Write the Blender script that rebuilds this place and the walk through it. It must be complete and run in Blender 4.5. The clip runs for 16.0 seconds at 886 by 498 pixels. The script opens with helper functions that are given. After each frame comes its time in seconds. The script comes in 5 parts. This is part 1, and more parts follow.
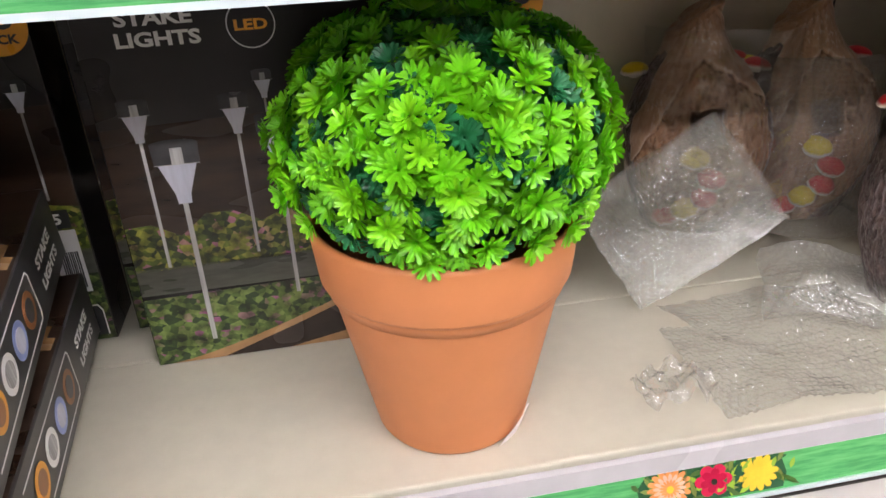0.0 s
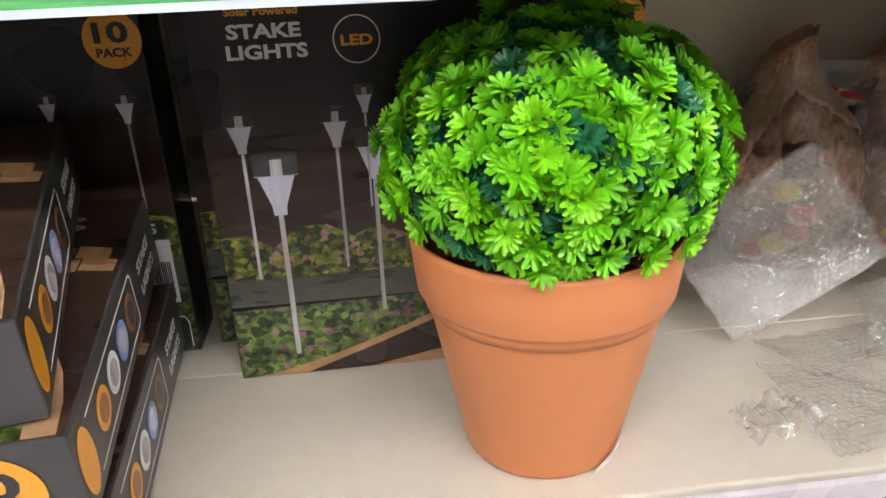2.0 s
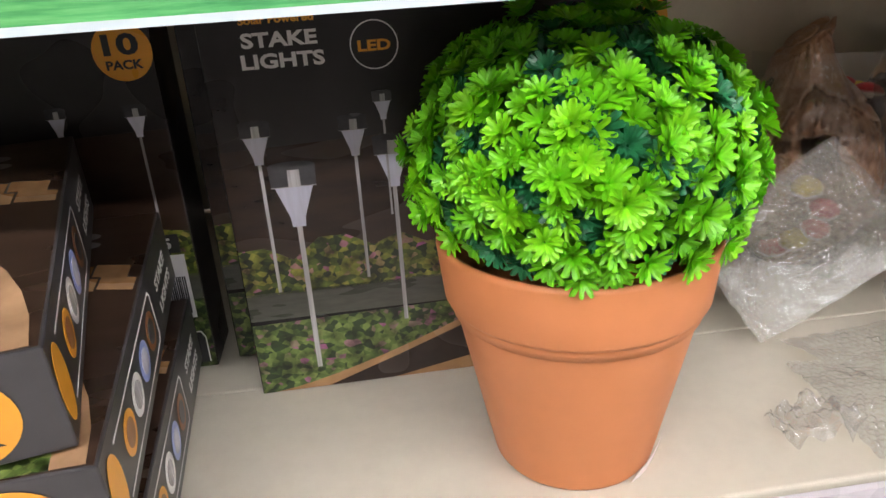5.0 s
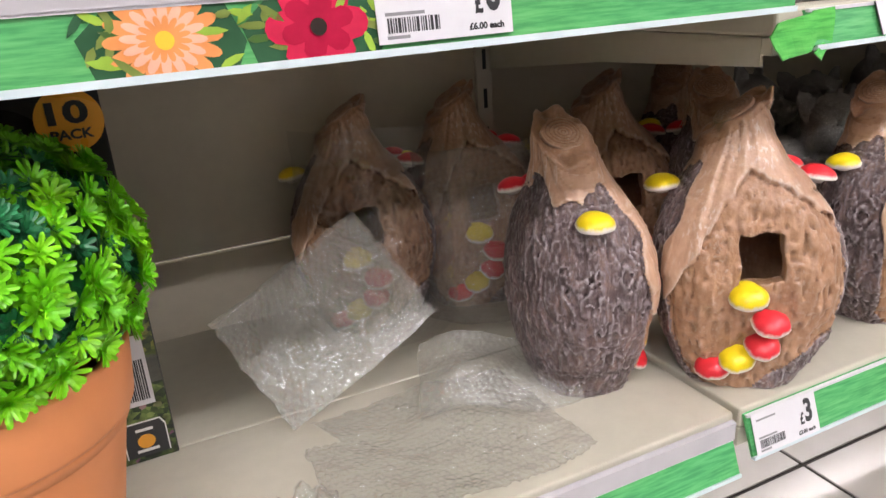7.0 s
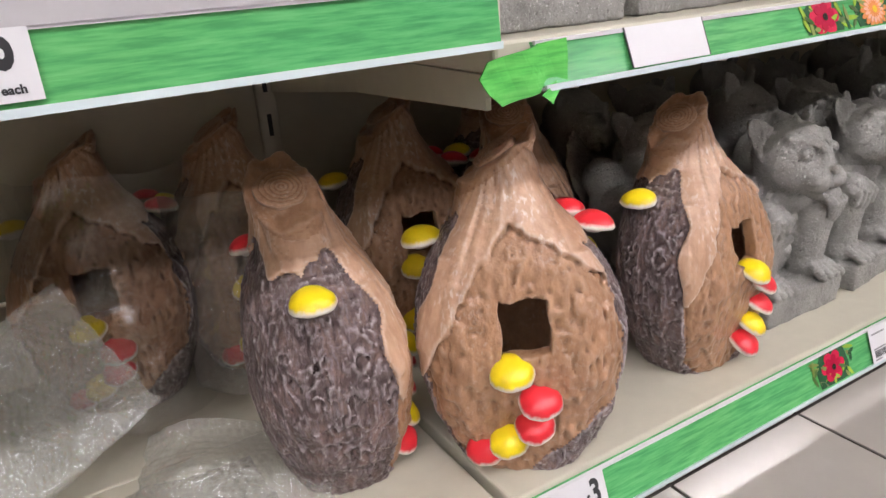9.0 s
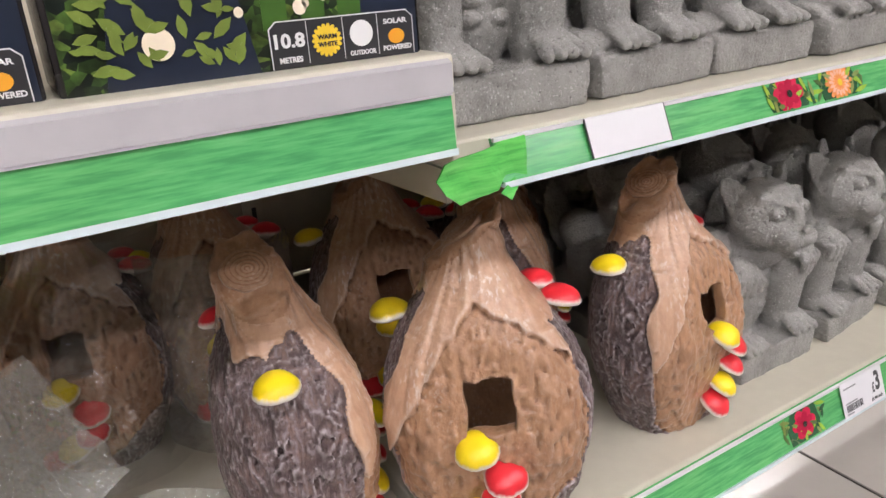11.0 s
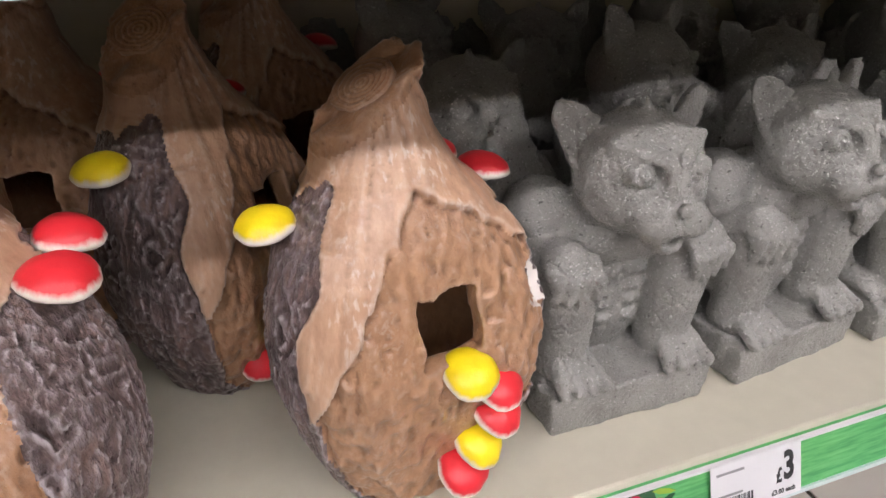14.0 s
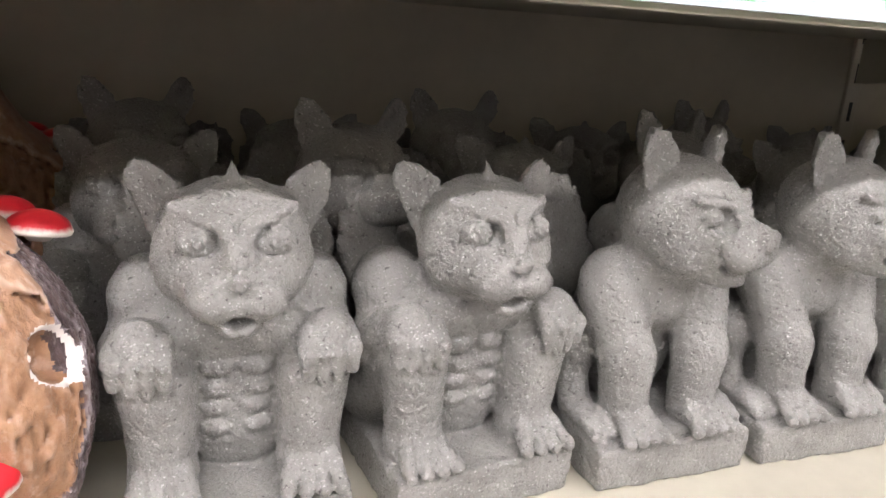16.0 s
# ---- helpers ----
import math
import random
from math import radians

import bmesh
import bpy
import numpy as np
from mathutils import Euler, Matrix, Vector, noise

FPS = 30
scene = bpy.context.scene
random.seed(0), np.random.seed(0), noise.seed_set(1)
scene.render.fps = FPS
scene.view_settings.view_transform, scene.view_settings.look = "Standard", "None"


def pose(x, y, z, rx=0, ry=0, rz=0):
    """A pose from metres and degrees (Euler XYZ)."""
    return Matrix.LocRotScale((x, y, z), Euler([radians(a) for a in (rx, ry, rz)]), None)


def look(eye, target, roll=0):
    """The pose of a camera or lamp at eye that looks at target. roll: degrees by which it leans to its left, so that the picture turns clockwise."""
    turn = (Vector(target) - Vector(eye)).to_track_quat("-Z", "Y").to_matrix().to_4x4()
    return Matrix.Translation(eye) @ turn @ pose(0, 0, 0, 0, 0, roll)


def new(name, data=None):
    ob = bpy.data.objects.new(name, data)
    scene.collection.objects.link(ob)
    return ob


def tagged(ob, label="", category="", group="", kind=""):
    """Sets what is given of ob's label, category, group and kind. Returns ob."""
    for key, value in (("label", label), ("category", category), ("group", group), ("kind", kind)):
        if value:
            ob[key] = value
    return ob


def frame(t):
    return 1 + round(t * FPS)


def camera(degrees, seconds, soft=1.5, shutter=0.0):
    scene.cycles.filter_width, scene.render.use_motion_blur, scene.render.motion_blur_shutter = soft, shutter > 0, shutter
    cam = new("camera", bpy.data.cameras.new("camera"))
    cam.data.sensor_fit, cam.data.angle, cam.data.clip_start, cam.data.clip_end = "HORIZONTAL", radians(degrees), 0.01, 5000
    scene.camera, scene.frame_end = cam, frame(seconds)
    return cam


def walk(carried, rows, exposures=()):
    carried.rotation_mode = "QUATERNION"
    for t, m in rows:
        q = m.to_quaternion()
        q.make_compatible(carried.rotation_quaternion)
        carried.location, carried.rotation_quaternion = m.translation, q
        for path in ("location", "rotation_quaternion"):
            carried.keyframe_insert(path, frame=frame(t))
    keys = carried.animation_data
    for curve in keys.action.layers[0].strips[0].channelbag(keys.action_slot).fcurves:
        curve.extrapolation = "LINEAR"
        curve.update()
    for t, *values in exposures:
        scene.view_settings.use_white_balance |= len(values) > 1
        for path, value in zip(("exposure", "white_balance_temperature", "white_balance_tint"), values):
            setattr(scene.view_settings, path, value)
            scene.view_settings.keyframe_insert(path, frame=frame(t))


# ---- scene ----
cam = camera(63.0, 16.0)
PATH = [
    (0, (0.165, 0.006, 1.096), (0.467, 1.757, 0.177), -2.5),
    (0.5, (0.168, 0.004, 1.101), (0.468, 1.775, 0.224), -2.4),
    (1, (0.169, 0.006, 1.092), (0.454, 1.796, 0.246), -2.3),
    (1.5, (0.159, 0.008, 1.08), (0.404, 1.814, 0.257), -2.1),
    (2, (0.124, 0.009, 1.074), (0.318, 1.832, 0.273), -2.2),
    (2.5, (0.091, 0.019, 1.065), (0.24, 1.851, 0.277), -2.4),
    (3, (0.077, 0.024, 1.069), (0.19, 1.863, 0.289), -2.5),
    (3.2, (0.073, 0.024, 1.072), (0.182, 1.862, 0.291), -2.7),
    (5.5, (0.139, 0.026, 1.077), (0.427, 1.835, 0.274), -4.3),
    (6, (0.196, 0.024, 1.089), (0.629, 1.82, 0.321), -4.4),
    (6.5, (0.276, -0.011, 1.093), (0.865, 1.77, 0.396), -4.4),
    (7, (0.358, -0.006, 1.082), (1.128, 1.703, 0.385), -4.0),
    (7.5, (0.43, 0.007, 1.091), (1.302, 1.665, 0.394), -3.9),
    (8, (0.501, 0.027, 1.088), (1.429, 1.645, 0.366), -3.8),
    (8.5, (0.55, 0.026, 1.09), (1.48, 1.639, 0.357), -4.1),
    (10.8, (0.581, 0.028, 1.122), (1.512, 1.637, 0.383), -4.4),
    (11, (0.594, 0.027, 1.145), (1.533, 1.635, 0.415), -4.0),
    (11.5, (0.639, 0.0, 1.208), (1.565, 1.588, 0.42), -1.8),
    (12, (0.7, 0.007, 1.187), (1.596, 1.57, 0.318), 0.4),
    (12.5, (0.768, 0.043, 1.144), (1.619, 1.578, 0.185), 1.7),
    (13, (0.834, 0.08, 1.136), (1.63, 1.595, 0.1), 1.9),
    (13.5, (0.9, 0.11, 1.116), (1.617, 1.65, 0.06), 1.4),
    (14, (0.993, 0.138, 1.058), (1.629, 1.744, 0.049), 1.0),
    (14.5, (1.082, 0.157, 1.006), (1.67, 1.849, 0.118), 2.1),
    (15, (1.162, 0.126, 0.963), (1.726, 1.930, 0.340), 3.6),
    (15.5, (1.223, 0.111, 0.986), (1.794, 1.939, 0.434), 4.7),
    (16, (1.239, 0.081, 0.993), (1.870, 1.886, 0.437), 3.7),
]
walk(cam, [(t, look(eye, target, roll)) for t, eye, target, roll in PATH],
     [(0, 0.38), (3, 0.42), (6, 0.38), (7, 0.27), (8.5, 0.08), (12, -0.03), (13.5, -0.18), (14.5, 0.34), (15, 0.46), (15.5, 0.62), (16, 0.66)])

# ---- world and light ----
world = bpy.data.worlds.new("store_world")
world.use_nodes = True
world.node_tree.nodes["Background"].inputs[0].default_value = (0.9, 0.95, 1.0, 1)
world.node_tree.nodes["Background"].inputs[1].default_value = 0.15
scene.world = world

SHELF, BACK, JOINT = 0.703, 0.843, 0.815     # top of the lower shelf, back panel, joint between the bays
FLOOR = 0.14
UPL, UPR = 1.100, 1.046                      # tops of the upper shelves of the two bays


# ---- materials ----
def nodes_of(name):
    m = bpy.data.materials.new(name)
    m.use_nodes = True
    nt = m.node_tree
    return m, nt, nt.nodes["Principled BSDF"]


def mapped(nt, scale, coords="Object"):
    tc = nt.nodes.new("ShaderNodeTexCoord")
    mp = nt.nodes.new("ShaderNodeMapping")
    mp.inputs["Scale"].default_value = scale
    nt.links.new(tc.outputs[coords], mp.inputs["Vector"])
    return mp.outputs["Vector"]


def noise_node(nt, vec, scale, detail=4.0, rough=0.55):
    n = nt.nodes.new("ShaderNodeTexNoise")
    n.inputs["Scale"].default_value = scale
    n.inputs["Detail"].default_value = detail
    n.inputs["Roughness"].default_value = rough
    nt.links.new(vec, n.inputs["Vector"])
    return n.outputs["Fac"]


def ramp_node(nt, fac, stops):
    r = nt.nodes.new("ShaderNodeValToRGB")
    els = r.color_ramp.elements
    while len(els) < len(stops):
        els.new(0.5)
    for e, (p, c) in zip(els, stops):
        e.position, e.color = p, (*c, 1)
    nt.links.new(fac, r.inputs["Fac"])
    return r.outputs["Color"]


def bump_node(nt, bsdf, height, strength, distance=0.002):
    b = nt.nodes.new("ShaderNodeBump")
    b.inputs["Strength"].default_value = strength
    b.inputs["Distance"].default_value = distance
    nt.links.new(height, b.inputs["Height"])
    nt.links.new(b.outputs["Normal"], bsdf.inputs["Normal"])


def mix_colour(nt, fac, a, b, mode="MIX"):
    m = nt.nodes.new("ShaderNodeMix")
    m.data_type, m.blend_type = "RGBA", mode
    for sock, val in ((m.inputs["Factor"], fac), (m.inputs["A"], a), (m.inputs["B"], b)):
        if isinstance(val, tuple):
            sock.default_value = (*val, 1)
        elif isinstance(val, (int, float)):
            sock.default_value = val
        else:
            nt.links.new(val, sock)
    return m.outputs["Result"]


def surface(name, colour, rough=0.5, vary=0.12, scale=40.0, bump=0.1, metal=0.0, stretch=(1, 1, 1), spec=0.5):
    """A plain surface with two scales of colour change, uneven gloss and a fine relief."""
    m, nt, bsdf = nodes_of(name)
    vec = mapped(nt, stretch)
    fine, broad = noise_node(nt, vec, scale), noise_node(nt, vec, scale / 9, 3)
    dark = tuple(c * (1 - vary) for c in colour)
    light = tuple(min(1, c * (1 + vary)) for c in colour)
    c1 = ramp_node(nt, fine, [(0.3, dark), (0.7, light)])
    c2 = ramp_node(nt, broad, [(0.3, dark), (0.7, light)])
    nt.links.new(mix_colour(nt, 0.5, c1, c2), bsdf.inputs["Base Color"])
    nt.links.new(ramp_node(nt, broad, [(0.3, (rough * 0.85,) * 3), (0.7, (min(1, rough * 1.15),) * 3)]), bsdf.inputs["Roughness"])
    bsdf.inputs["Metallic"].default_value = metal
    bsdf.inputs["Specular IOR Level"].default_value = spec
    if bump:
        bump_node(nt, bsdf, fine, bump)
    return m


M = {}
M["cream"] = surface("cream_shelf_enamel", (0.545, 0.515, 0.42), 0.38, 0.06, 60, 0.03)
M["cream_panel"] = surface("cream_back_panel", (0.62, 0.565, 0.455), 0.5, 0.06, 50, 0.03)
M["channel"] = surface("grey_plastic_channel", (0.47, 0.455, 0.47), 0.25, 0.1, 30, 0.02)
M["clear_edge"] = surface("pale_plastic_lip", (0.62, 0.72, 0.74), 0.15, 0.06, 40, 0.0)
M["paper"] = surface("white_label_paper", (0.66, 0.655, 0.675), 0.45, 0.03, 80, 0.02)
M["ink"] = surface("black_print", (0.025, 0.025, 0.028), 0.4, 0.1, 60, 0.0)
M["ink_grey"] = surface("grey_print", (0.25, 0.25, 0.26), 0.45, 0.1, 60, 0.0)
M["terracotta"] = surface("terracotta_plastic", (0.64, 0.235, 0.085), 0.5, 0.05, 45, 0.05)
M["chip"] = surface("chipped_white_patch", (0.78, 0.72, 0.68), 0.6, 0.05, 60, 0.1)
M["lime"] = surface("lime_plastic_leaf", (0.17, 0.58, 0.010), 0.34, 0.22, 90, 0.1)
M["lime_light"] = surface("yellow_green_plastic_leaf", (0.25, 0.68, 0.014), 0.34, 0.2, 90, 0.1)
M["deep_green"] = surface("dark_green_plastic_leaf", (0.02, 0.17, 0.06), 0.3, 0.25, 90, 0.1)
M["carton"] = surface("black_printed_carton", (0.018, 0.016, 0.016), 0.28, 0.35, 25, 0.02)
M["carton_edge"] = surface("grey_carton_print", (0.05, 0.048, 0.05), 0.3, 0.25, 25, 0.02)
M["orange"] = surface("orange_print", (0.80, 0.36, 0.035), 0.3, 0.06, 40, 0.0)
M["white_ink"] = surface("white_print", (0.75, 0.75, 0.75), 0.35, 0.04, 40, 0.0)
M["brown_night"] = surface("dark_brown_photo_print", (0.035, 0.02, 0.013), 0.28, 0.6, 18, 0.0, stretch=(1, 1, 4))
M["path_print"] = surface("tan_path_photo_print", (0.36, 0.21, 0.10), 0.28, 0.45, 30, 0.0)
M["path_dark"] = surface("dark_path_photo_print", (0.03, 0.02, 0.016), 0.28, 0.4, 30, 0.0)
M["path_light"] = surface("pale_lit_path_photo_print", (0.36, 0.22, 0.12), 0.24, 0.75, 18, 0.0)
M["pink_petal"] = surface("magenta_petal_print", (0.50, 0.08, 0.34), 0.25, 0.2, 60, 0.0)
M["stone_print"] = surface("grey_kerb_photo_print", (0.07, 0.075, 0.06), 0.28, 0.35, 60, 0.0, stretch=(1, 1, 5))
M["steel_print"] = surface("bright_steel_photo_print", (0.45, 0.45, 0.46), 0.25, 0.5, 90, 0.0, stretch=(6, 6, 0.3))
M["steel_dark"] = surface("dark_steel_photo_print", (0.06, 0.06, 0.065), 0.25, 0.4, 90, 0.0)
M["lens_print"] = surface("frosted_lens_photo_print", (0.66, 0.68, 0.80), 0.25, 0.18, 60, 0.0, stretch=(3, 3, 0.5))
M["blue_ink"] = surface("blue_print", (0.25, 0.32, 0.62), 0.3, 0.15, 60, 0.0)
M["copper_ink"] = surface("copper_print", (0.32, 0.13, 0.05), 0.3, 0.3, 60, 0.0)
M["upright"] = surface("cream_upright_steel", (0.60, 0.55, 0.45), 0.4, 0.08, 40, 0.03)
M["slot"] = surface("slot_shade", (0.03, 0.03, 0.03), 0.6, 0.1, 40, 0.0)
M["ceiling"] = surface("white_ceiling_board", (0.78, 0.78, 0.76), 0.8, 0.05, 30, 0.1)
M["wall"] = surface("unseen_wall_grey", (0.20, 0.195, 0.186), 0.7, 0.06, 20, 0.05)
M["grout"] = surface("dark_floor_grout", (0.028, 0.022, 0.018), 0.8, 0.2, 60, 0.1)
M["tile"] = surface("cream_floor_tile", (0.44, 0.415, 0.38), 0.22, 0.06, 12, 0.02)


def speckled_stone():
    m, nt, bsdf = nodes_of("speckled_grey_cast_stone")
    vec = mapped(nt, (1, 1, 1))
    fine, grain, broad = noise_node(nt, vec, 300, 4), noise_node(nt, vec, 560, 4), noise_node(nt, vec, 26, 4)
    base = ramp_node(nt, broad, [(0.3, (0.20, 0.196, 0.184)), (0.7, (0.32, 0.313, 0.295))])
    pits = ramp_node(nt, fine, [(0.29, (0.2, 0.2, 0.2)), (0.37, (1, 1, 1))])
    # bright specks put gloss glints into the base colour
    glints = ramp_node(nt, grain, [(0.572, (0, 0, 0)), (0.66, (0.85, 0.85, 0.85))])
    c = mix_colour(nt, pits, (0.055, 0.053, 0.05), base)
    c = mix_colour(nt, glints, c, (0.54, 0.53, 0.51))
    nt.links.new(c, bsdf.inputs["Base Color"])
    nt.links.new(ramp_node(nt, grain, [(0.45, (0.50,) * 3), (0.60, (0.12,) * 3)]), bsdf.inputs["Roughness"])
    bump_node(nt, bsdf, fine, 1.0, 0.0026)
    return m


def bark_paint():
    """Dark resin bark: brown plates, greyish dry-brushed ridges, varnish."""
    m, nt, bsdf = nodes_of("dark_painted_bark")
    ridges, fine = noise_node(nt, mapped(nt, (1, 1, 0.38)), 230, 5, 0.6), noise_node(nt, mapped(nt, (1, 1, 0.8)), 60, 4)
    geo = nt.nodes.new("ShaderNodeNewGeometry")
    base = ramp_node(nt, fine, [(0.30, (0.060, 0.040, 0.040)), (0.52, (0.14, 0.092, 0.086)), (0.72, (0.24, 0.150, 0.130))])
    # ridges paler: dry-brushed paint, strengthened to carry varnish sparkle in the colour
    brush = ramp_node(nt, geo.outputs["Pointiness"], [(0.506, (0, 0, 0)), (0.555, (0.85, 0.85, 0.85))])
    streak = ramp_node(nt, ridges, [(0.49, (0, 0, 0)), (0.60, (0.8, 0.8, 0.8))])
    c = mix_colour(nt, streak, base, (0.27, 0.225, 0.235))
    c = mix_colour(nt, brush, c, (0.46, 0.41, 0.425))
    # concave parts multiplied towards a darker brown
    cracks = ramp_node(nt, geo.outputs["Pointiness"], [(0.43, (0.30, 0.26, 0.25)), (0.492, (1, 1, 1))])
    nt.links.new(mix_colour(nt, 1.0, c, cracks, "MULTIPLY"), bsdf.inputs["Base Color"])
    nt.links.new(ramp_node(nt, ridges, [(0.4, (0.34,) * 3), (0.7, (0.18,) * 3)]), bsdf.inputs["Roughness"])
    bump_node(nt, bsdf, ridges, 1.0, 0.005)
    return m


def carved_wood(name, dark, light, stretch, strength, dusting):
    m, nt, bsdf = nodes_of(name)
    vec = mapped(nt, stretch)
    grain, broad = noise_node(nt, vec, 150, 5, 0.6), noise_node(nt, mapped(nt, (1, 1, 1)), 22, 3)
    geo = nt.nodes.new("ShaderNodeNewGeometry")
    c = ramp_node(nt, grain, [(0.32, dark), (0.68, light)])
    wash = ramp_node(nt, broad, [(0.35, tuple(d * 1.3 for d in dark)), (0.7, light)])
    c = mix_colour(nt, 0.45, c, wash)
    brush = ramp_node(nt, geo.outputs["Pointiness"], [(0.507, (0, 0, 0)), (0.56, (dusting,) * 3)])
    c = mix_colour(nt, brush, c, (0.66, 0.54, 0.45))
    streaks = noise_node(nt, mapped(nt, (1, 1, 0.06 if stretch[2] < 0.5 else 0.8)), 300, 3, 0.5)
    patch = noise_node(nt, mapped(nt, (1, 1, 0.6)), 38, 2)
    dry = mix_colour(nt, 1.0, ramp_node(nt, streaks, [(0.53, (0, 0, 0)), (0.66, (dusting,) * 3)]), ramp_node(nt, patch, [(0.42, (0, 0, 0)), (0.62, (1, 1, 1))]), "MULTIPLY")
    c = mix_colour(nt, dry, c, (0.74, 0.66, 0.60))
    # colour darkens where the carving is concave
    crease_tone = ramp_node(nt, geo.outputs["Pointiness"], [(0.445, (0.42, 0.36, 0.30)), (0.497, (1, 1, 1))])
    nt.links.new(mix_colour(nt, 1.0, c, crease_tone, "MULTIPLY"), bsdf.inputs["Base Color"])
    bsdf.inputs["Roughness"].default_value = 0.31
    bump_node(nt, bsdf, grain, strength, 0.0025)
    return m


def cap_paint(name, colour):
    """Toadstool cap: painted dome fading to a white lip."""
    m, nt, bsdf = nodes_of(name)
    tc = nt.nodes.new("ShaderNodeTexCoord")
    sep = nt.nodes.new("ShaderNodeSeparateXYZ")
    nt.links.new(tc.outputs["Object"], sep.inputs[0])
    vec = mapped(nt, (1, 1, 0.3))
    grain = noise_node(nt, vec, 260, 3)
    add = nt.nodes.new("ShaderNodeMath")
    add.operation = "MULTIPLY_ADD"
    nt.links.new(grain, add.inputs[0])
    add.inputs[1].default_value = 0.005
    nt.links.new(sep.outputs["Z"], add.inputs[2])
    div = nt.nodes.new("ShaderNodeMath")
    div.operation = "DIVIDE"
    nt.links.new(add.outputs[0], div.inputs[0])
    div.inputs[1].default_value = 0.012
    c = ramp_node(nt, div.outputs[0], [(0.30, (0.78, 0.72, 0.64)), (0.55, colour), (1.0, tuple(min(1, x * 1.25 + 0.01) for x in colour))])
    nt.links.new(c, bsdf.inputs["Base Color"])
    bsdf.inputs["Roughness"].default_value = 0.38
    bump_node(nt, bsdf, grain, 0.25, 0.001)
    return m


def strip_print(name, warm, gain):
    """Green printed insert with a wood-grain pattern."""
    m, nt, bsdf = nodes_of(name)
    vec = mapped(nt, (0.5, 1, 6))
    grain, broad = noise_node(nt, vec, 60, 6, 0.6), noise_node(nt, mapped(nt, (0.3, 1, 1)), 9, 2)
    c = ramp_node(nt, grain, [(0.36, (0.07 * warm, 0.31 * gain, 0.115 / warm)), (0.5, (0.10 * warm, 0.40 * gain, 0.145 / warm)), (0.66, (0.14 * warm, 0.47 * gain, 0.185 / warm))])
    tint = ramp_node(nt, broad, [(0.35, (0.85, 0.95, 0.95)), (0.65, (1.1, 1.0, 0.9))])
    nt.links.new(mix_colour(nt, 1.0, c, tint, "MULTIPLY"), bsdf.inputs["Base Color"])
    bsdf.inputs["Roughness"].default_value = 0.2
    return m


def plants_print(name, darks, mids, lights, accent):
    """Photographic print of planting: leaves in several greens and small flowers."""
    m, nt, bsdf = nodes_of(name)
    v = nt.nodes.new("ShaderNodeTexVoronoi")
    v.inputs["Scale"].default_value = 170
    nt.links.new(mapped(nt, (1, 1, 1.3)), v.inputs["Vector"])
    sep = nt.nodes.new("ShaderNodeSeparateColor")
    nt.links.new(v.outputs["Color"], sep.inputs[0])
    c = ramp_node(nt, sep.outputs[0], [(0.15, darks), (0.45, mids), (0.84, lights), (0.99, accent)])
    n = noise_node(nt, mapped(nt, (1, 1, 1)), 60, 5)
    dark = ramp_node(nt, n, [(0.35, (0.12, 0.12, 0.1)), (0.62, (1, 1, 1))])
    nt.links.new(mix_colour(nt, 1.0, c, dark, "MULTIPLY"), bsdf.inputs["Base Color"])
    bsdf.inputs["Roughness"].default_value = 0.28
    return m


def clear_film(name, haze, tint):
    """Thin polythene: mostly see-through, a little milky, glossy."""
    m, nt, bsdf = nodes_of(name)
    out = nt.nodes["Material Output"]
    nt.nodes.remove(bsdf)
    tr, df, gl = nt.nodes.new("ShaderNodeBsdfTransparent"), nt.nodes.new("ShaderNodeBsdfDiffuse"), nt.nodes.new("ShaderNodeBsdfGlossy")
    tr.inputs[0].default_value = (*tint, 1)
    df.inputs[0].default_value = (0.86, 0.85, 0.81, 1)
    gl.inputs["Roughness"].default_value = 0.09
    a, b = nt.nodes.new("ShaderNodeMixShader"), nt.nodes.new("ShaderNodeMixShader")
    a.inputs[0].default_value = haze
    nt.links.new(tr.outputs[0], a.inputs[1])
    tl, mixed = nt.nodes.new("ShaderNodeBsdfTranslucent"), nt.nodes.new("ShaderNodeMixShader")
    tl.inputs[0].default_value = (0.86, 0.85, 0.81, 1)
    nt.links.new(df.outputs[0], mixed.inputs[1])
    nt.links.new(tl.outputs[0], mixed.inputs[2])
    nt.links.new(mixed.outputs[0], a.inputs[2])
    lw = nt.nodes.new("ShaderNodeLayerWeight")
    lw.inputs[0].default_value = 0.38
    gain = nt.nodes.new("ShaderNodeMath")
    gain.operation, gain.use_clamp = "MULTIPLY_ADD", True
    gain.inputs[1].default_value, gain.inputs[2].default_value = 0.42, 0.10
    nt.links.new(lw.outputs["Facing"], gain.inputs[0])
    nt.links.new(gain.outputs[0], b.inputs[0])
    nt.links.new(a.outputs[0], b.inputs[1])
    nt.links.new(gl.outputs[0], b.inputs[2])
    nt.links.new(b.outputs[0], out.inputs["Surface"])
    n = noise_node(nt, mapped(nt, (1, 1, 1)), 160, 3)
    bp = nt.nodes.new("ShaderNodeBump")
    bp.inputs["Strength"].default_value, bp.inputs["Distance"].default_value = 0.4, 0.002
    nt.links.new(n, bp.inputs["Height"])
    nt.links.new(bp.outputs[0], gl.inputs["Normal"])
    return m


def lamp_tube():
    m, nt, bsdf = nodes_of("lit_lamp_diffuser")
    bsdf.inputs["Base Color"].default_value = (0.9, 0.9, 0.9, 1)
    bsdf.inputs["Emission Color"].default_value = (1.0, 0.94, 0.97, 1)
    bsdf.inputs["Emission Strength"].default_value = 50.0
    return m


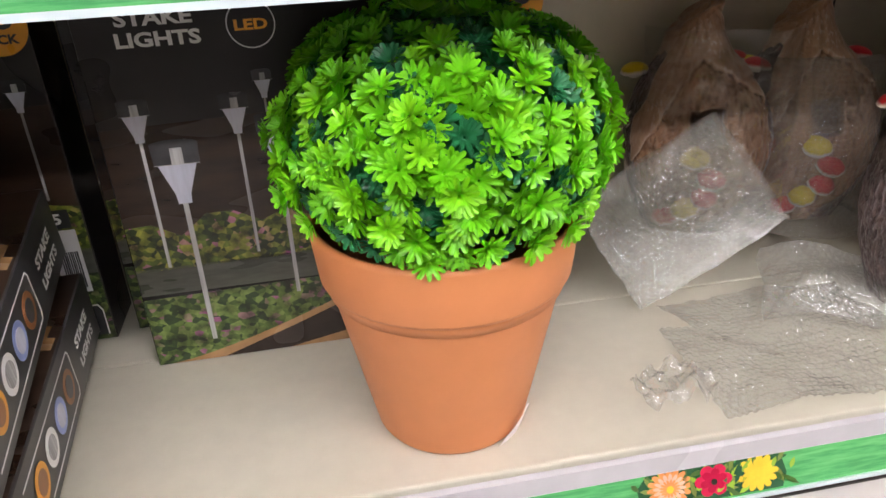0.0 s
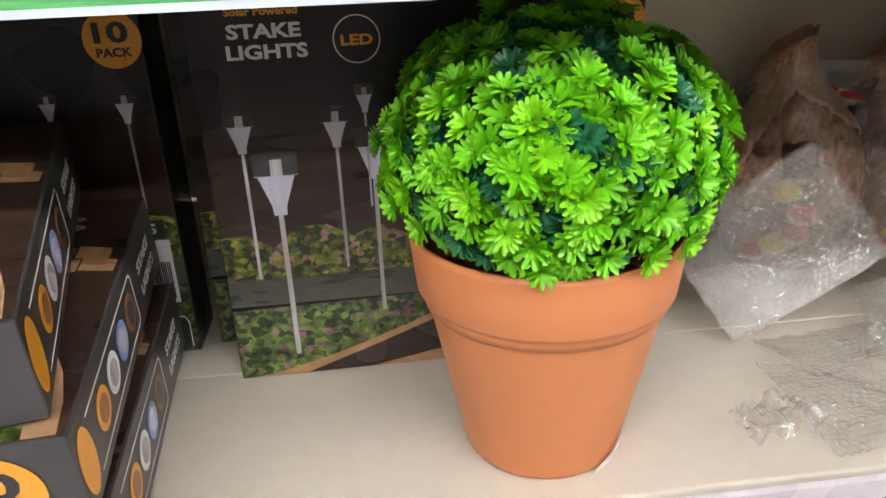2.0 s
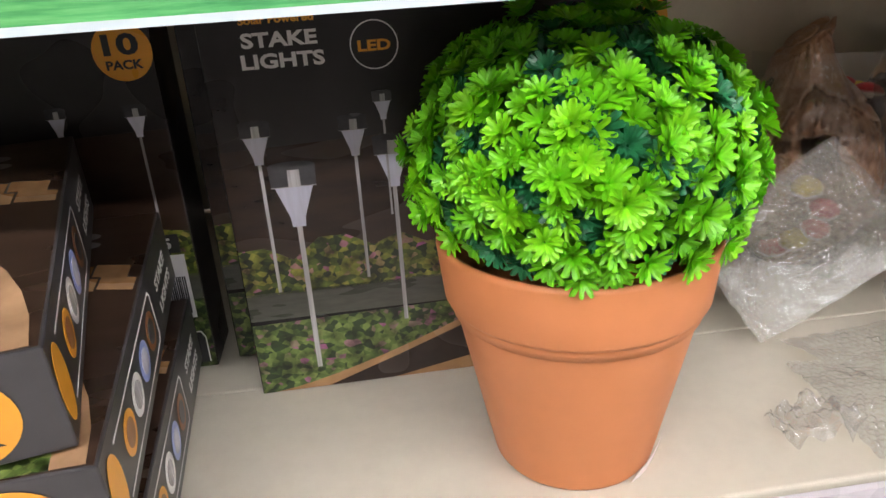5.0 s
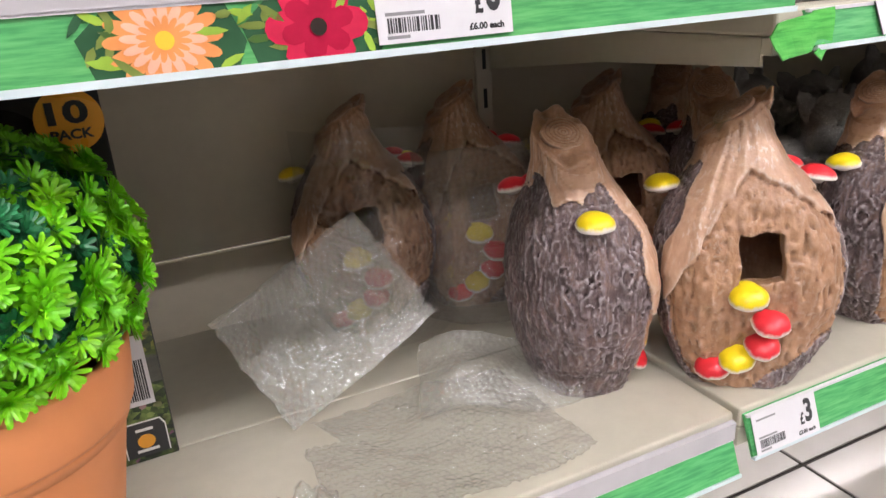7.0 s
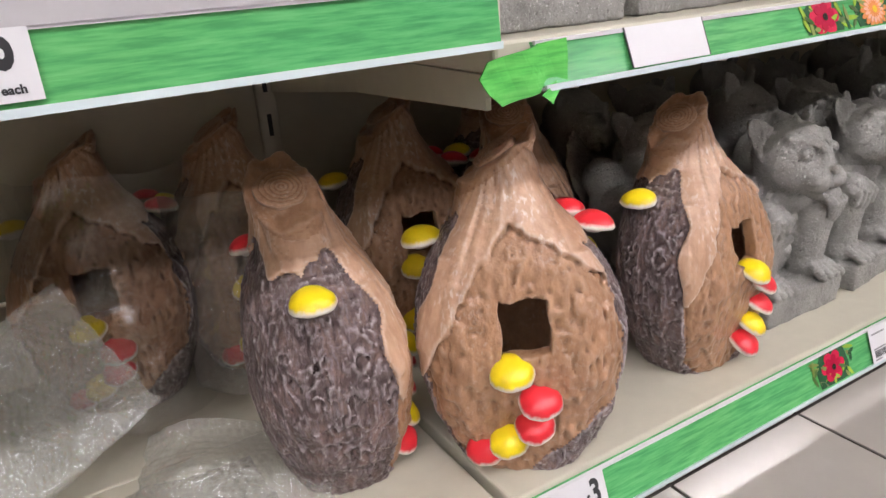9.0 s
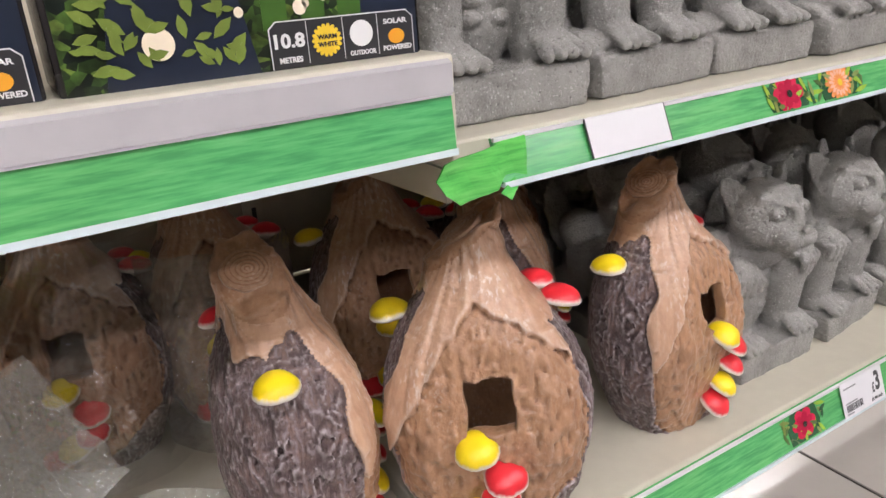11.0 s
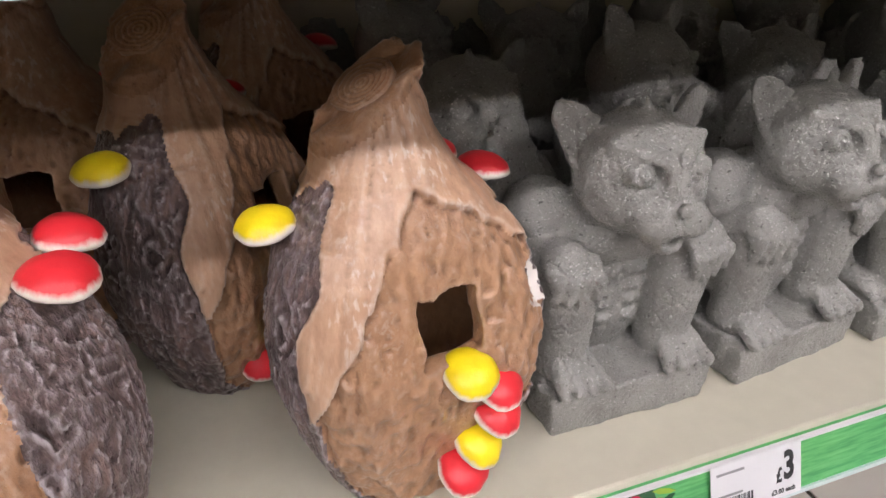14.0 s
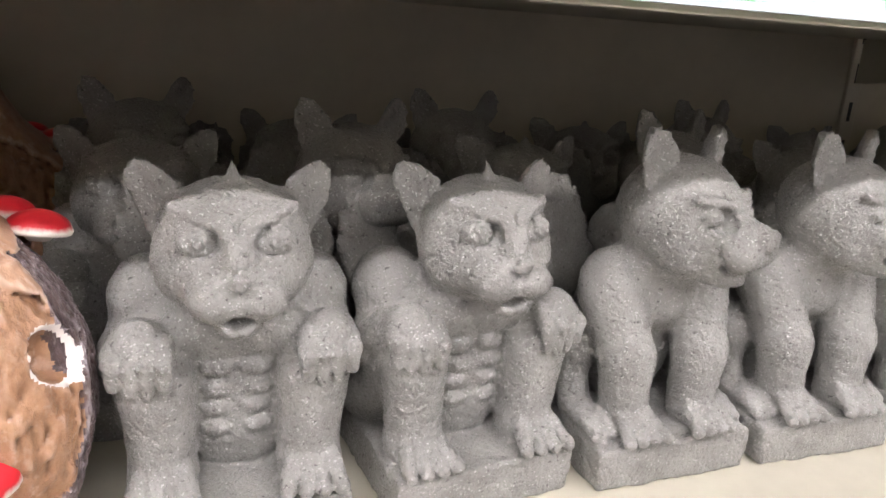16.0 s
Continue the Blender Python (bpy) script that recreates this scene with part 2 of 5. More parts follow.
M["stone"] = speckled_stone()
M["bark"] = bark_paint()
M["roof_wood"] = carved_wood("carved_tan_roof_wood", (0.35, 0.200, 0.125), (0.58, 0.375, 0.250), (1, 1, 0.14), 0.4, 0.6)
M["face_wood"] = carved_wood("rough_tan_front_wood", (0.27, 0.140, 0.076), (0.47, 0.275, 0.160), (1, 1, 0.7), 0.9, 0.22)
M["red_cap"] = cap_paint("red_painted_cap", (0.66, 0.018, 0.03))
M["yellow_cap"] = cap_paint("yellow_painted_cap", (0.80, 0.60, 0.005))
M["strip"] = strip_print("green_grained_shelf_insert", 1.0, 1.0)
M["tape"] = strip_print("green_grained_tape", 1.25, 1.35)
M["plants"] = plants_print("flower_bed_photo_print", (0.03, 0.05, 0.016), (0.14, 0.20, 0.03), (0.42, 0.42, 0.07), (0.50, 0.14, 0.34))
M["plants_low"] = plants_print("ground_cover_photo_print", (0.025, 0.05, 0.018), (0.11, 0.18, 0.04), (0.22, 0.30, 0.08), (0.36, 0.12, 0.26))
M["plants_top"] = plants_print("bright_ground_cover_photo_print", (0.04, 0.07, 0.016), (0.11, 0.19, 0.04), (0.26, 0.34, 0.09), (0.32, 0.38, 0.12))
M["garden_night"] = plants_print("night_garden_photo_print", (0.008, 0.014, 0.010), (0.03, 0.06, 0.015), (0.08, 0.16, 0.03), (0.18, 0.26, 0.05))
M["navy_print"] = surface("navy_night_photo_print", (0.012, 0.018, 0.035), 0.3, 0.5, 20, 0.0)
M["leaf_print"] = surface("yellow_green_leaf_photo_print", (0.17, 0.23, 0.045), 0.3, 0.35, 70, 0.0)
M["stem_print"] = surface("green_stem_photo_print", (0.05, 0.12, 0.02), 0.3, 0.5, 30, 0.0)
M["bulb_print"] = surface("glowing_bulb_photo_print", (0.85, 0.74, 0.58), 0.3, 0.08, 60, 0.0)
M["red_petal"] = surface("crimson_petal_print", (0.58, 0.02, 0.07), 0.25, 0.25, 60, 0.0)
M["orange_petal"] = surface("orange_petal_print", (0.80, 0.30, 0.10), 0.25, 0.3, 60, 0.0)
M["yellow_petal"] = surface("yellow_petal_print", (0.80, 0.55, 0.05), 0.25, 0.25, 60, 0.0)
M["pale_petal"] = surface("pale_pink_petal_print", (0.82, 0.45, 0.32), 0.25, 0.2, 60, 0.0)
M["deep_petal"] = surface("deep_crimson_petal_print", (0.42, 0.008, 0.045), 0.25, 0.25, 60, 0.0)
M["leafy_print"] = surface("fresh_green_leaf_print", (0.30, 0.48, 0.06), 0.25, 0.3, 60, 0.0)
M["dark_print"] = surface("dark_green_photo_print", (0.03, 0.10, 0.045), 0.25, 0.3, 40, 0.0)
M["bubble"] = clear_film("clear_bubble_wrap", 0.28, (0.93, 0.94, 0.93))
M["bubble_flat"] = clear_film("clear_flat_bubble_wrap", 0.30, (0.95, 0.955, 0.95))
M["film"] = clear_film("clear_crinkled_film", 0.22, (0.96, 0.96, 0.96))
M["film_thin"] = clear_film("thin_clear_film", 0.05, (0.97, 0.97, 0.97))
M["lamp"] = lamp_tube()


# ---- building helpers ----
def mesh_of(bm, name, smooth=False):
    bmesh.ops.recalc_face_normals(bm, faces=bm.faces)
    me = bpy.data.meshes.new(name)
    bm.to_mesh(me)
    bm.free()
    if smooth:
        for p in me.polygons:
            p.use_smooth = True
    return me


def part(name, bm, material, parent=None, label="", at=None, smooth=False):
    """One mesh object, under a thing or a part where one is given."""
    me = bm if isinstance(bm, bpy.types.Mesh) else mesh_of(bm, name, smooth)
    if material and not me.materials:
        me.materials.append(M[material] if isinstance(material, str) else material)
    ob = new(name, me)
    if at is not None:
        ob.matrix_basis = at
    if parent:
        ob.parent = parent
    if label:
        tagged(ob, label)
    return ob


def thing(name, label, category, at=None, group="", kind=""):
    ob = new(name)
    ob.empty_display_size = 0.02
    if at is not None:
        ob.matrix_basis = at
    return tagged(ob, label, category, group, kind)


def slab(x0, x1, y0, y1, z0, z1, bevel=0.0, bm=None):
    """A box between two corners, edges eased."""
    b = bmesh.new()
    bmesh.ops.create_cube(b, size=1, matrix=Matrix.Translation(((x0 + x1) / 2, (y0 + y1) / 2, (z0 + z1) / 2)) @ Matrix.Diagonal((x1 - x0, y1 - y0, z1 - z0, 1)))
    if bevel:
        bmesh.ops.bevel(b, geom=b.edges[:], offset=bevel, segments=2, affect="EDGES", profile=0.5)
    return b


def prism(outline, depth, m=None):
    """A flat outline in x and z, given depth along y, front face at y = 0."""
    b = bmesh.new()
    front = [b.verts.new((x, 0, z)) for x, z in outline]
    back = [b.verts.new((x, depth, z)) for x, z in outline]
    b.faces.new(front)
    b.faces.new(back[::-1])
    n = len(outline)
    for i in range(n):
        b.faces.new((front[i], back[i], back[(i + 1) % n], front[(i + 1) % n]))
    if m is not None:
        b.transform(m)
    return b


def extrude_x(profile, x0, x1):
    """A profile in y and z drawn out along x."""
    b = bmesh.new()
    one = [b.verts.new((x0, y, z)) for y, z in profile]
    two = [b.verts.new((x1, y, z)) for y, z in profile]
    b.faces.new(one)
    b.faces.new(two[::-1])
    n = len(profile)
    for i in range(n):
        b.faces.new((one[i], two[i], two[(i + 1) % n], one[(i + 1) % n]))
    return b


def disc_outline(cx, cz, rx, rz=None, n=28):
    rz = rz or rx
    return [(cx + rx * math.cos(2 * math.pi * i / n), cz + rz * math.sin(2 * math.pi * i / n)) for i in range(n)]


def petals_outline(cx, cz, r, count, deep=0.35, turn=0.0, squash=1.0):
    pts = []
    for i in range(count * 6):
        a = 2 * math.pi * i / (count * 6) + turn
        k = abs(math.cos(count * (a - turn) / 2))
        rr = r * (1 - deep + deep * k ** 0.7)
        pts.append((cx + rr * math.cos(a), cz + rr * math.sin(a) * squash))
    return pts


def lathe(profile, steps=48):
    b = bmesh.new()
    rings = []
    for r, z in profile:
        rings.append([b.verts.new((r * math.cos(2 * math.pi * i / steps), r * math.sin(2 * math.pi * i / steps), z)) for i in range(steps)] if r > 1e-6 else [b.verts.new((0, 0, z))])
    for a, c in zip(rings, rings[1:]):
        for i in range(steps):
            j = (i + 1) % steps
            if len(a) == 1 and len(c) == 1:
                continue
            if len(a) == 1:
                b.faces.new((a[0], c[j], c[i]))
            elif len(c) == 1:
                b.faces.new((a[i], a[j], c[0]))
            else:
                b.faces.new((a[i], a[j], c[j], c[i]))
    return b


def letters(name, text, size, material, parent, m, width=None, label=""):
    """Raised print of a text, standing in x and z, its lower left corner at m."""
    cu = bpy.data.curves.new(name, "FONT")
    cu.body, cu.size, cu.extrude, cu.resolution_u, cu.offset = text, size, 0.00012, 3, size * 0.034
    tmp = bpy.data.objects.new(name, cu)
    me = bpy.data.meshes.new_from_object(tmp)
    bpy.data.objects.remove(tmp)
    xs = [v.co.x for v in me.vertices]
    ys = [v.co.y for v in me.vertices]
    k = width / (max(xs) - min(xs)) if width else 1.0
    me.transform(Matrix.Translation((-min(xs) * k, -min(ys), 0)) @ Matrix.Diagonal((k, 1, 1, 1)))
    me.transform(pose(0, 0, 0, 90, 0, 0))
    return part(name, me, material, parent, label, m)


# smooth solids from rounded forms, turned into a mesh on a grid
def ball(c, r):
    c, r = np.array(c, np.float32), np.array(r if hasattr(r, "__len__") else (r, r, r), np.float32)
    def f(P):
        q = (P - c) / r
        k = np.sqrt((q * q).sum(-1))
        return (k - 1) * r.min()
    return f


def turned_ball(c, r, rot):
    c, r = np.array(c, np.float32), np.array(r, np.float32)
    R = np.array(Euler([radians(a) for a in rot]).to_matrix(), np.float32)
    def f(P):
        q = ((P - c) @ R) / r
        return (np.sqrt((q * q).sum(-1)) - 1) * r.min()
    return f


def limb(a, b, r0, r1=None):
    a, b = np.array(a, np.float32), np.array(b, np.float32)
    r1 = r0 if r1 is None else r1
    ab = b - a
    def f(P):
        h = np.clip(((P - a) @ ab) / (ab @ ab), 0, 1)
        d = P - a - h[..., None] * ab
        return np.sqrt((d * d).sum(-1)) - (r0 + (r1 - r0) * h)
    return f


def block(c, half, r):
    c, half = np.array(c, np.float32), np.array(half, np.float32) - r
    def f(P):
        q = np.abs(P - c) - half
        return np.sqrt((np.maximum(q, 0) ** 2).sum(-1)) + np.minimum(q.max(-1), 0) - r
    return f


def soft_min(a, b, k):
    h = np.clip(0.5 + 0.5 * (b - a) / k, 0, 1)
    return b + (a - b) * h - k * h * (1 - h)


def lattice_noise(P, scale, seed):
    """Smooth noise between -1 and 1."""
    q = P * np.array(scale, np.float32)
    i = np.floor(q).astype(np.int64)
    f = (q - i).astype(np.float32)
    f = f * f * (3 - 2 * f)
    def h(dx, dy, dz):
        n = ((i[..., 0] + dx) * 73856093) ^ ((i[..., 1] + dy) * 19349663) ^ ((i[..., 2] + dz) * 83492791) ^ (seed * 2654435)
        n = (n * 1103515245 + 12345) & 0x7FFFFFFF
        n = ((n >> 8) * 1664525 + 1013904223) & 0x7FFFFFFF
        return ((n >> 7) % 65536).astype(np.float32) / 32768 - 1
    out = 0
    for dx in (0, 1):
        for dy in (0, 1):
            for dz in (0, 1):
                w = (f[..., 0] if dx else 1 - f[..., 0]) * (f[..., 1] if dy else 1 - f[..., 1]) * (f[..., 2] if dz else 1 - f[..., 2])
                out = out + w * h(dx, dy, dz)
    return out


def net_mesh(name, field, lo, hi, step):
    """The zero surface of a field, as one mesh of quads."""
    ax = [np.arange(l, h + step, step, dtype=np.float32) for l, h in zip(lo, hi)]
    P = np.stack(np.meshgrid(*ax, indexing="ij"), -1)
    # a coarse pass first; the fine pass only near the surface
    C = field(np.ascontiguousarray(P[::4, ::4, ::4]))
    D = C.repeat(4, 0).repeat(4, 1).repeat(4, 2)[:P.shape[0], :P.shape[1], :P.shape[2]].astype(np.float32)
    near = np.abs(D) < 7 * step + 0.008
    D[near] = field(P[near])
    S = D < 0
    n0, n1, n2 = D.shape
    tot = np.zeros((n0 - 1, n1 - 1, n2 - 1, 3), np.float32)
    cnt = np.zeros((n0 - 1, n1 - 1, n2 - 1), np.float32)
    def cut(a): return [slice(o, o + m - 1) for o, m in zip(a, (n0, n1, n2))]
    corners = [(i, j, k) for i in (0, 1) for j in (0, 1) for k in (0, 1)]
    for a in corners:
        for d in range(3):
            if a[d]:
                continue
            b = tuple(v + (1 if e == d else 0) for e, v in enumerate(a))
            Da, Db = D[tuple(cut(a))], D[tuple(cut(b))]
            cross = (Da < 0) != (Db < 0)
            t = np.where(cross, Da / np.where(cross, Da - Db, 1), 0)
            off = np.zeros((*t.shape, 3), np.float32)
            for e in range(3):
                off[..., e] = a[e] + (t if e == d else 0)
            tot += off * cross[..., None]
            cnt += cross
    live = cnt > 0
    idx = np.full(live.shape, -1, np.int64)
    idx[live] = np.arange(live.sum())
    cell = np.argwhere(live)
    verts = (cell + tot[live] / cnt[live][:, None]) * step + np.array([a[0] for a in ax])
    faces = []
    for d in range(3):
        e, f = (d + 1) % 3, (d + 2) % 3
        sl0 = [slice(1, -1)] * 3
        sl1 = [slice(1, -1)] * 3
        sl0[d], sl1[d] = slice(0, -1), slice(1, None)
        A, B = S[tuple(sl0)], S[tuple(sl1)]
        for first, flip in ((A & ~B, False), (B & ~A, True)):
            c = np.argwhere(first)
            base = c + 1
            base[:, d] -= 1
            def at(de, df):
                q = base.copy()
                q[:, e] -= de
                q[:, f] -= df
                return idx[q[:, 0], q[:, 1], q[:, 2]]
            quad = np.stack([at(1, 1), at(0, 1), at(0, 0), at(1, 0)], 1)
            faces.append(quad[:, ::-1] if flip else quad)
    faces = np.concatenate(faces)
    faces = faces[(faces >= 0).all(1)]
    me = bpy.data.meshes.new(name)
    me.vertices.add(len(verts))
    me.vertices.foreach_set("co", verts.astype(np.float32).ravel())
    me.loops.add(faces.size)
    me.loops.foreach_set("vertex_index", faces.astype(np.int32).ravel())
    me.polygons.add(len(faces))
    me.polygons.foreach_set("loop_start", np.arange(0, faces.size, 4, dtype=np.int32))
    me.polygons.foreach_set("use_smooth", np.ones(len(faces), bool))
    me.update(calc_edges=True)
    me.validate()
    return me


# ---- structure ----
X0, X1 = -0.435, 3.315
bays = [(X0, JOINT), (JOINT, JOINT + 1.25), (JOINT + 1.25, X1)]

floor = part("floor", slab(-4.2, 7.2, -6.4, 4.4, FLOOR - 0.06, FLOOR - 0.004), "grout")
tagged(floor, "cream square floor tiles with dark grout", "floor", kind="structure")
# unseen ceiling and walls added to close the room; wall tone limits fill light
ceiling = part("ceiling", slab(-4.2, 7.2, -6.4, 4.4, 3.3, 3.36), "ceiling")
tagged(ceiling, "unseen white board ceiling closing the room", "ceiling", kind="structure")
for nm, dims in (("wall_west", (-4.26, -4.2, -6.4, 4.4, -0.06, 3.36)), ("wall_east", (7.2, 7.26, -6.4, 4.4, -0.06, 3.36)),
                 ("wall_south", (-4.26, 7.26, -6.46, -6.4, -0.06, 3.36)), ("wall_north", (-4.26, 7.26, 4.4, 4.46, -0.06, 3.36))):
    tagged(part(nm, slab(*dims), "wall"), "unseen plain grey wall closing the room", "wall", kind="structure")

back = thing("back_wall", "cream steel back panels of the shelving run", "wall panel", kind="structure")
for x0, x1 in bays:
    for z0, z1 in ((0.36, 0.795), (0.799, 1.08), (1.084, 1.46), (1.464, 1.84)):
        part("panel", slab(x0 + 0.012, x1 - 0.012, BACK, BACK + 0.012, z0, z1, 0.0015), "cream_panel", back)
for x in (X0, JOINT, JOINT + 1.25, X1):
    post = thing("upright_post", "cream slotted steel upright between shelving bays", "shelf upright", pose(x, BACK + 0.012, 0), "shelving uprights")
    part("post", slab(-0.012, 0.012, -0.016, 0.03, FLOOR, 1.86, 0.002), "upright", post)
    # slots are dark plates on the post face, standing in for shaded holes
    for i in range(22):
        part("slot", slab(-0.0025, 0.0025, -0.0168, -0.0155, 0.62 + i * 0.05, 0.645 + i * 0.05), "slot", post)


def lamp_fitting(x, y):
    t = thing("ceiling_light", "long white fluorescent ceiling light with a lit diffuser", "ceiling light", pose(x, y, 3.3), "ceiling lights over the aisle")
    part("housing", slab(-0.75, 0.75, -0.09, 0.09, -0.05, 0.0, 0.005), "ceiling", t)
    part("diffuser", slab(-0.73, 0.73, -0.075, 0.075, -0.075, -0.051, 0.008), "lamp", t)
    return t


for lx in (-2.6, -0.8, 1.0, 2.8, 4.6):
    for ly in (-3.4, -1.5, 2.8):
        lamp_fitting(lx, ly)


# ---- shelves ----
def shelf(x0, x1, top, front, thick, seam, label):
    t = thing("shelf", label, "shelf", pose(0, 0, 0))
    a, b = x0 + 0.004, x1 - 0.004
    if seam:
        part("front_plate", slab(a, b, front, seam - 0.001, top - 0.02, top, 0.0025), "cream", t)
        part("rear_plate", slab(a, b, seam + 0.001, BACK - 0.001, top - 0.022, top - 0.001, 0.002), "cream", t)
    else:
        part("plate", slab(a, b, front, BACK - 0.001, top - 0.02, top, 0.0025), "cream", t)
    part("front_lip", slab(a, b, front + 0.001, front + 0.012, top - thick, top - 0.021, 0.001), "cream", t)
    for bx in (a + 0.001, b - 0.005):
        prof = [(front + 0.013, top - 0.021), (front + 0.013, top - 0.043), (BACK - 0.24, top - 0.052), (BACK - 0.012, top - 0.076), (BACK - 0.012, top - 0.021)]
        part("bracket", extrude_x(prof, bx, bx + 0.004), "cream", t)
    return t


for k, (x0, x1) in enumerate(bays):
    shelf(x0, x1, SHELF, 0.392, 0.040, 0.604 if k == 0 else 0, "cream enamelled steel lower shelf with a folded front lip")
    shelf(x0, x1, UPL if k == 0 else UPR, 0.372 if k == 0 else 0.392, 0.05 if k == 0 else 0.034, 0, "cream enamelled steel upper shelf with a folded front lip")


def price_strip(x0, x1, y, ztop, zbot, lean, channel, label):
    """Plastic ticket channel with a printed insert; its face leans out by lean at the top."""
    t = thing("price_strip", label, "price strip", pose(0, y, ztop))
    h = ztop - zbot
    if channel:
        part("channel", extrude_x([(0, 0), (-0.004, -0.002), (-0.004, -channel), (0, -channel)], x0, x1), "channel", t)
    part("insert", extrude_x([(-0.001, -channel), (-0.001 - lean, -h), (0.002 - lean, -h), (0.003, -channel)], x0, x1), "strip", t)
    part("lower_lip", extrude_x([(-0.003 - lean, -h + 0.002), (-0.003 - lean, -h - 0.002), (0.002 - lean, -h - 0.002), (0.002 - lean, -h)], x0, x1), "clear_edge", t)
    part("upper_lip", extrude_x([(-0.003, -channel + 0.001), (-0.003, -channel - 0.0015), (0.0, -channel - 0.0015), (0.0, -channel + 0.001)], x0, x1), "paper", t)
    slope = math.degrees(math.atan2(lean, h - channel))
    t["face"] = [y - 0.0012, ztop - channel, slope, h - channel]
    return t


def on_strip(t, x, up, proud):
    """A pose on the strip's face: x along it, up from its lower edge, proud of the print."""
    y, z, slope, h = t["face"]
    return pose(x, y - t.location.y, z - t.location.z, -slope, 0, 0) @ pose(0, -proud, up - h, 0, 0, 0)


def flower_print(t, x, kind, size):
    h = t["face"][3]
    part("dark_ground", prism([(-size * 1.2, 0.001), (size * 1.2, 0.001), (size * 1.4, h * 0.4), (size * 1.1, h - 0.001), (-size * 0.9, h - 0.001), (-size * 1.4, h * 0.6)], 0.0002, None), "dark_print", t, "", on_strip(t, x, 0, 0.0004))
    rnd = random.Random(int(x * 1000))
    for i in range(26):
        a, px, pz, ln = rnd.uniform(0, 6.28), rnd.uniform(-size * 1.7, size * 1.7), rnd.uniform(0.004, h - 0.004), rnd.uniform(0.004, 0.010)
        out = [(px + ln * math.cos(a) * u - 0.0022 * math.sin(a) * v, min(max(pz + ln * math.sin(a) * u + 0.0022 * math.cos(a) * v, 0.0007), h - 0.0007)) for u, v in ((-1, 0), (-0.4, 0.9), (0.4, 0.8), (1, 0), (0.4, -0.8), (-0.4, -0.9))]
        part("printed_leaf", prism(out, 0.0002), rnd.choice(("leafy_print", "leaf_print", "dark_print", "stem_print", "leafy_print")), t, "", on_strip(t, x, 0, 0.0006 + 0.00002 * i))
    n = {"red_petal": 6, "orange_petal": 16, "yellow_petal": 13}[kind]
    layers = 3 if kind != "red_petal" else 2
    for i in range(layers):
        part("printed_flower", prism([(fx, min(max(fz, 0.0006 * (i + 1)), h - 0.0006 * (i + 1))) for fx, fz in petals_outline(0, h * 0.52, size * (1 - 0.27 * i), n, 0.4 if i else 0.28, 0.3 * i, 0.86)], 0.0002), (kind, "pale_petal")[i % 2] if n == 16 else (kind, "deep_petal")[i % 2] if n == 6 else kind, t, "", on_strip(t, x, 0, 0.0010 + 0.0003 * i))
    part("printed_flower", prism(disc_outline(0, h / 2, size * 0.16), 0.0002), "path_dark" if kind == "red_petal" else "yellow_petal", t, "", on_strip(t, x, 0, 0.0021))


def price_label(t, x, w, h, price, up=0.0):
    """Paper shelf ticket in the strip: price, bar code and lines of small print."""
    y, z, slope, hh = t["face"]
    m = t.matrix_basis @ on_strip(t, x, up, 0.0028)
    lab = thing("price_label", "white paper price ticket reading " + price + " with a bar code" if price else "blank white paper ticket in the shelf strip", "price label", m, "shelf price tickets")
    part("card", prism([(0, 0), (w, 0), (w, h), (0, h)], 0.0006), "paper", lab)
    if not price:
        for ex in (-0.001, w):
            part("edge_line", prism([(ex, 0), (ex + 0.001, 0), (ex + 0.001, h), (ex, h)], 0.0006), "ink", lab)
        return lab
    letters("price", price[1:], h * 0.76, "ink", lab, pose(w * 0.80, -0.0002, h * 0.32), w * 0.115)
    letters("pound_sign", price[0], h * 0.40, "ink", lab, pose(w * 0.715, -0.0002, h * 0.30), w * 0.065)
    letters("unit_price", price + ".00 each", h * 0.13, "ink", lab, pose(w * 0.66, -0.0002, h * 0.08), w * 0.27)
    for zz, a, b in ((0.80, 0.06, 0.36), (0.37, 0.06, 0.34), (0.06, 0.06, 0.22)):
        part("small_print", prism([(w * a, h * zz), (w * b, h * zz), (w * b, h * (zz + 0.045)), (w * a, h * (zz + 0.045))], 0.0002), "ink_grey", lab, "", pose(0, -0.0002, 0))
    rnd, bx = random.Random(7), w * 0.07
    while bx < w * 0.45:
        bw = rnd.choice((0.0006, 0.0010, 0.0016))
        part("bar", prism([(bx, h * 0.14), (bx + bw, h * 0.14), (bx + bw, h * 0.34), (bx, h * 0.34)], 0.0002), "ink", lab, "", pose(0, -0.0002, 0))
        bx += bw + rnd.choice((0.0006, 0.0010))
    return lab


low_left = price_strip(X0 + 0.005, JOINT - 0.008, 0.389, 0.699, 0.648, 0.012, 0.019, "grey ticket channel with green floral insert on lower shelf")
low_right = price_strip(JOINT + 0.006, JOINT + 1.245, 0.389, 0.698, 0.661, 0.013, 0.0, "green grained floral shelf insert below the lower shelf edge")
low_far = price_strip(JOINT + 1.255, X1 - 0.005, 0.389, 0.698, 0.661, 0.013, 0.0, "green grained floral shelf insert further along the run")
up_left = price_strip(X0 + 0.005, JOINT - 0.010, 0.369, 1.098, 1.0475, 0.003, 0.018, "grey ticket channel with green floral insert on upper shelf")
up_right = price_strip(JOINT + 0.03, JOINT + 1.245, 0.389, 1.043, 1.0165, 0.011, 0.0, "green grained floral shelf insert below the upper shelf edge")
up_far = price_strip(JOINT + 1.255, X1 - 0.005, 0.389, 1.043, 1.0165, 0.011, 0.0, "green grained floral shelf insert further along the run")

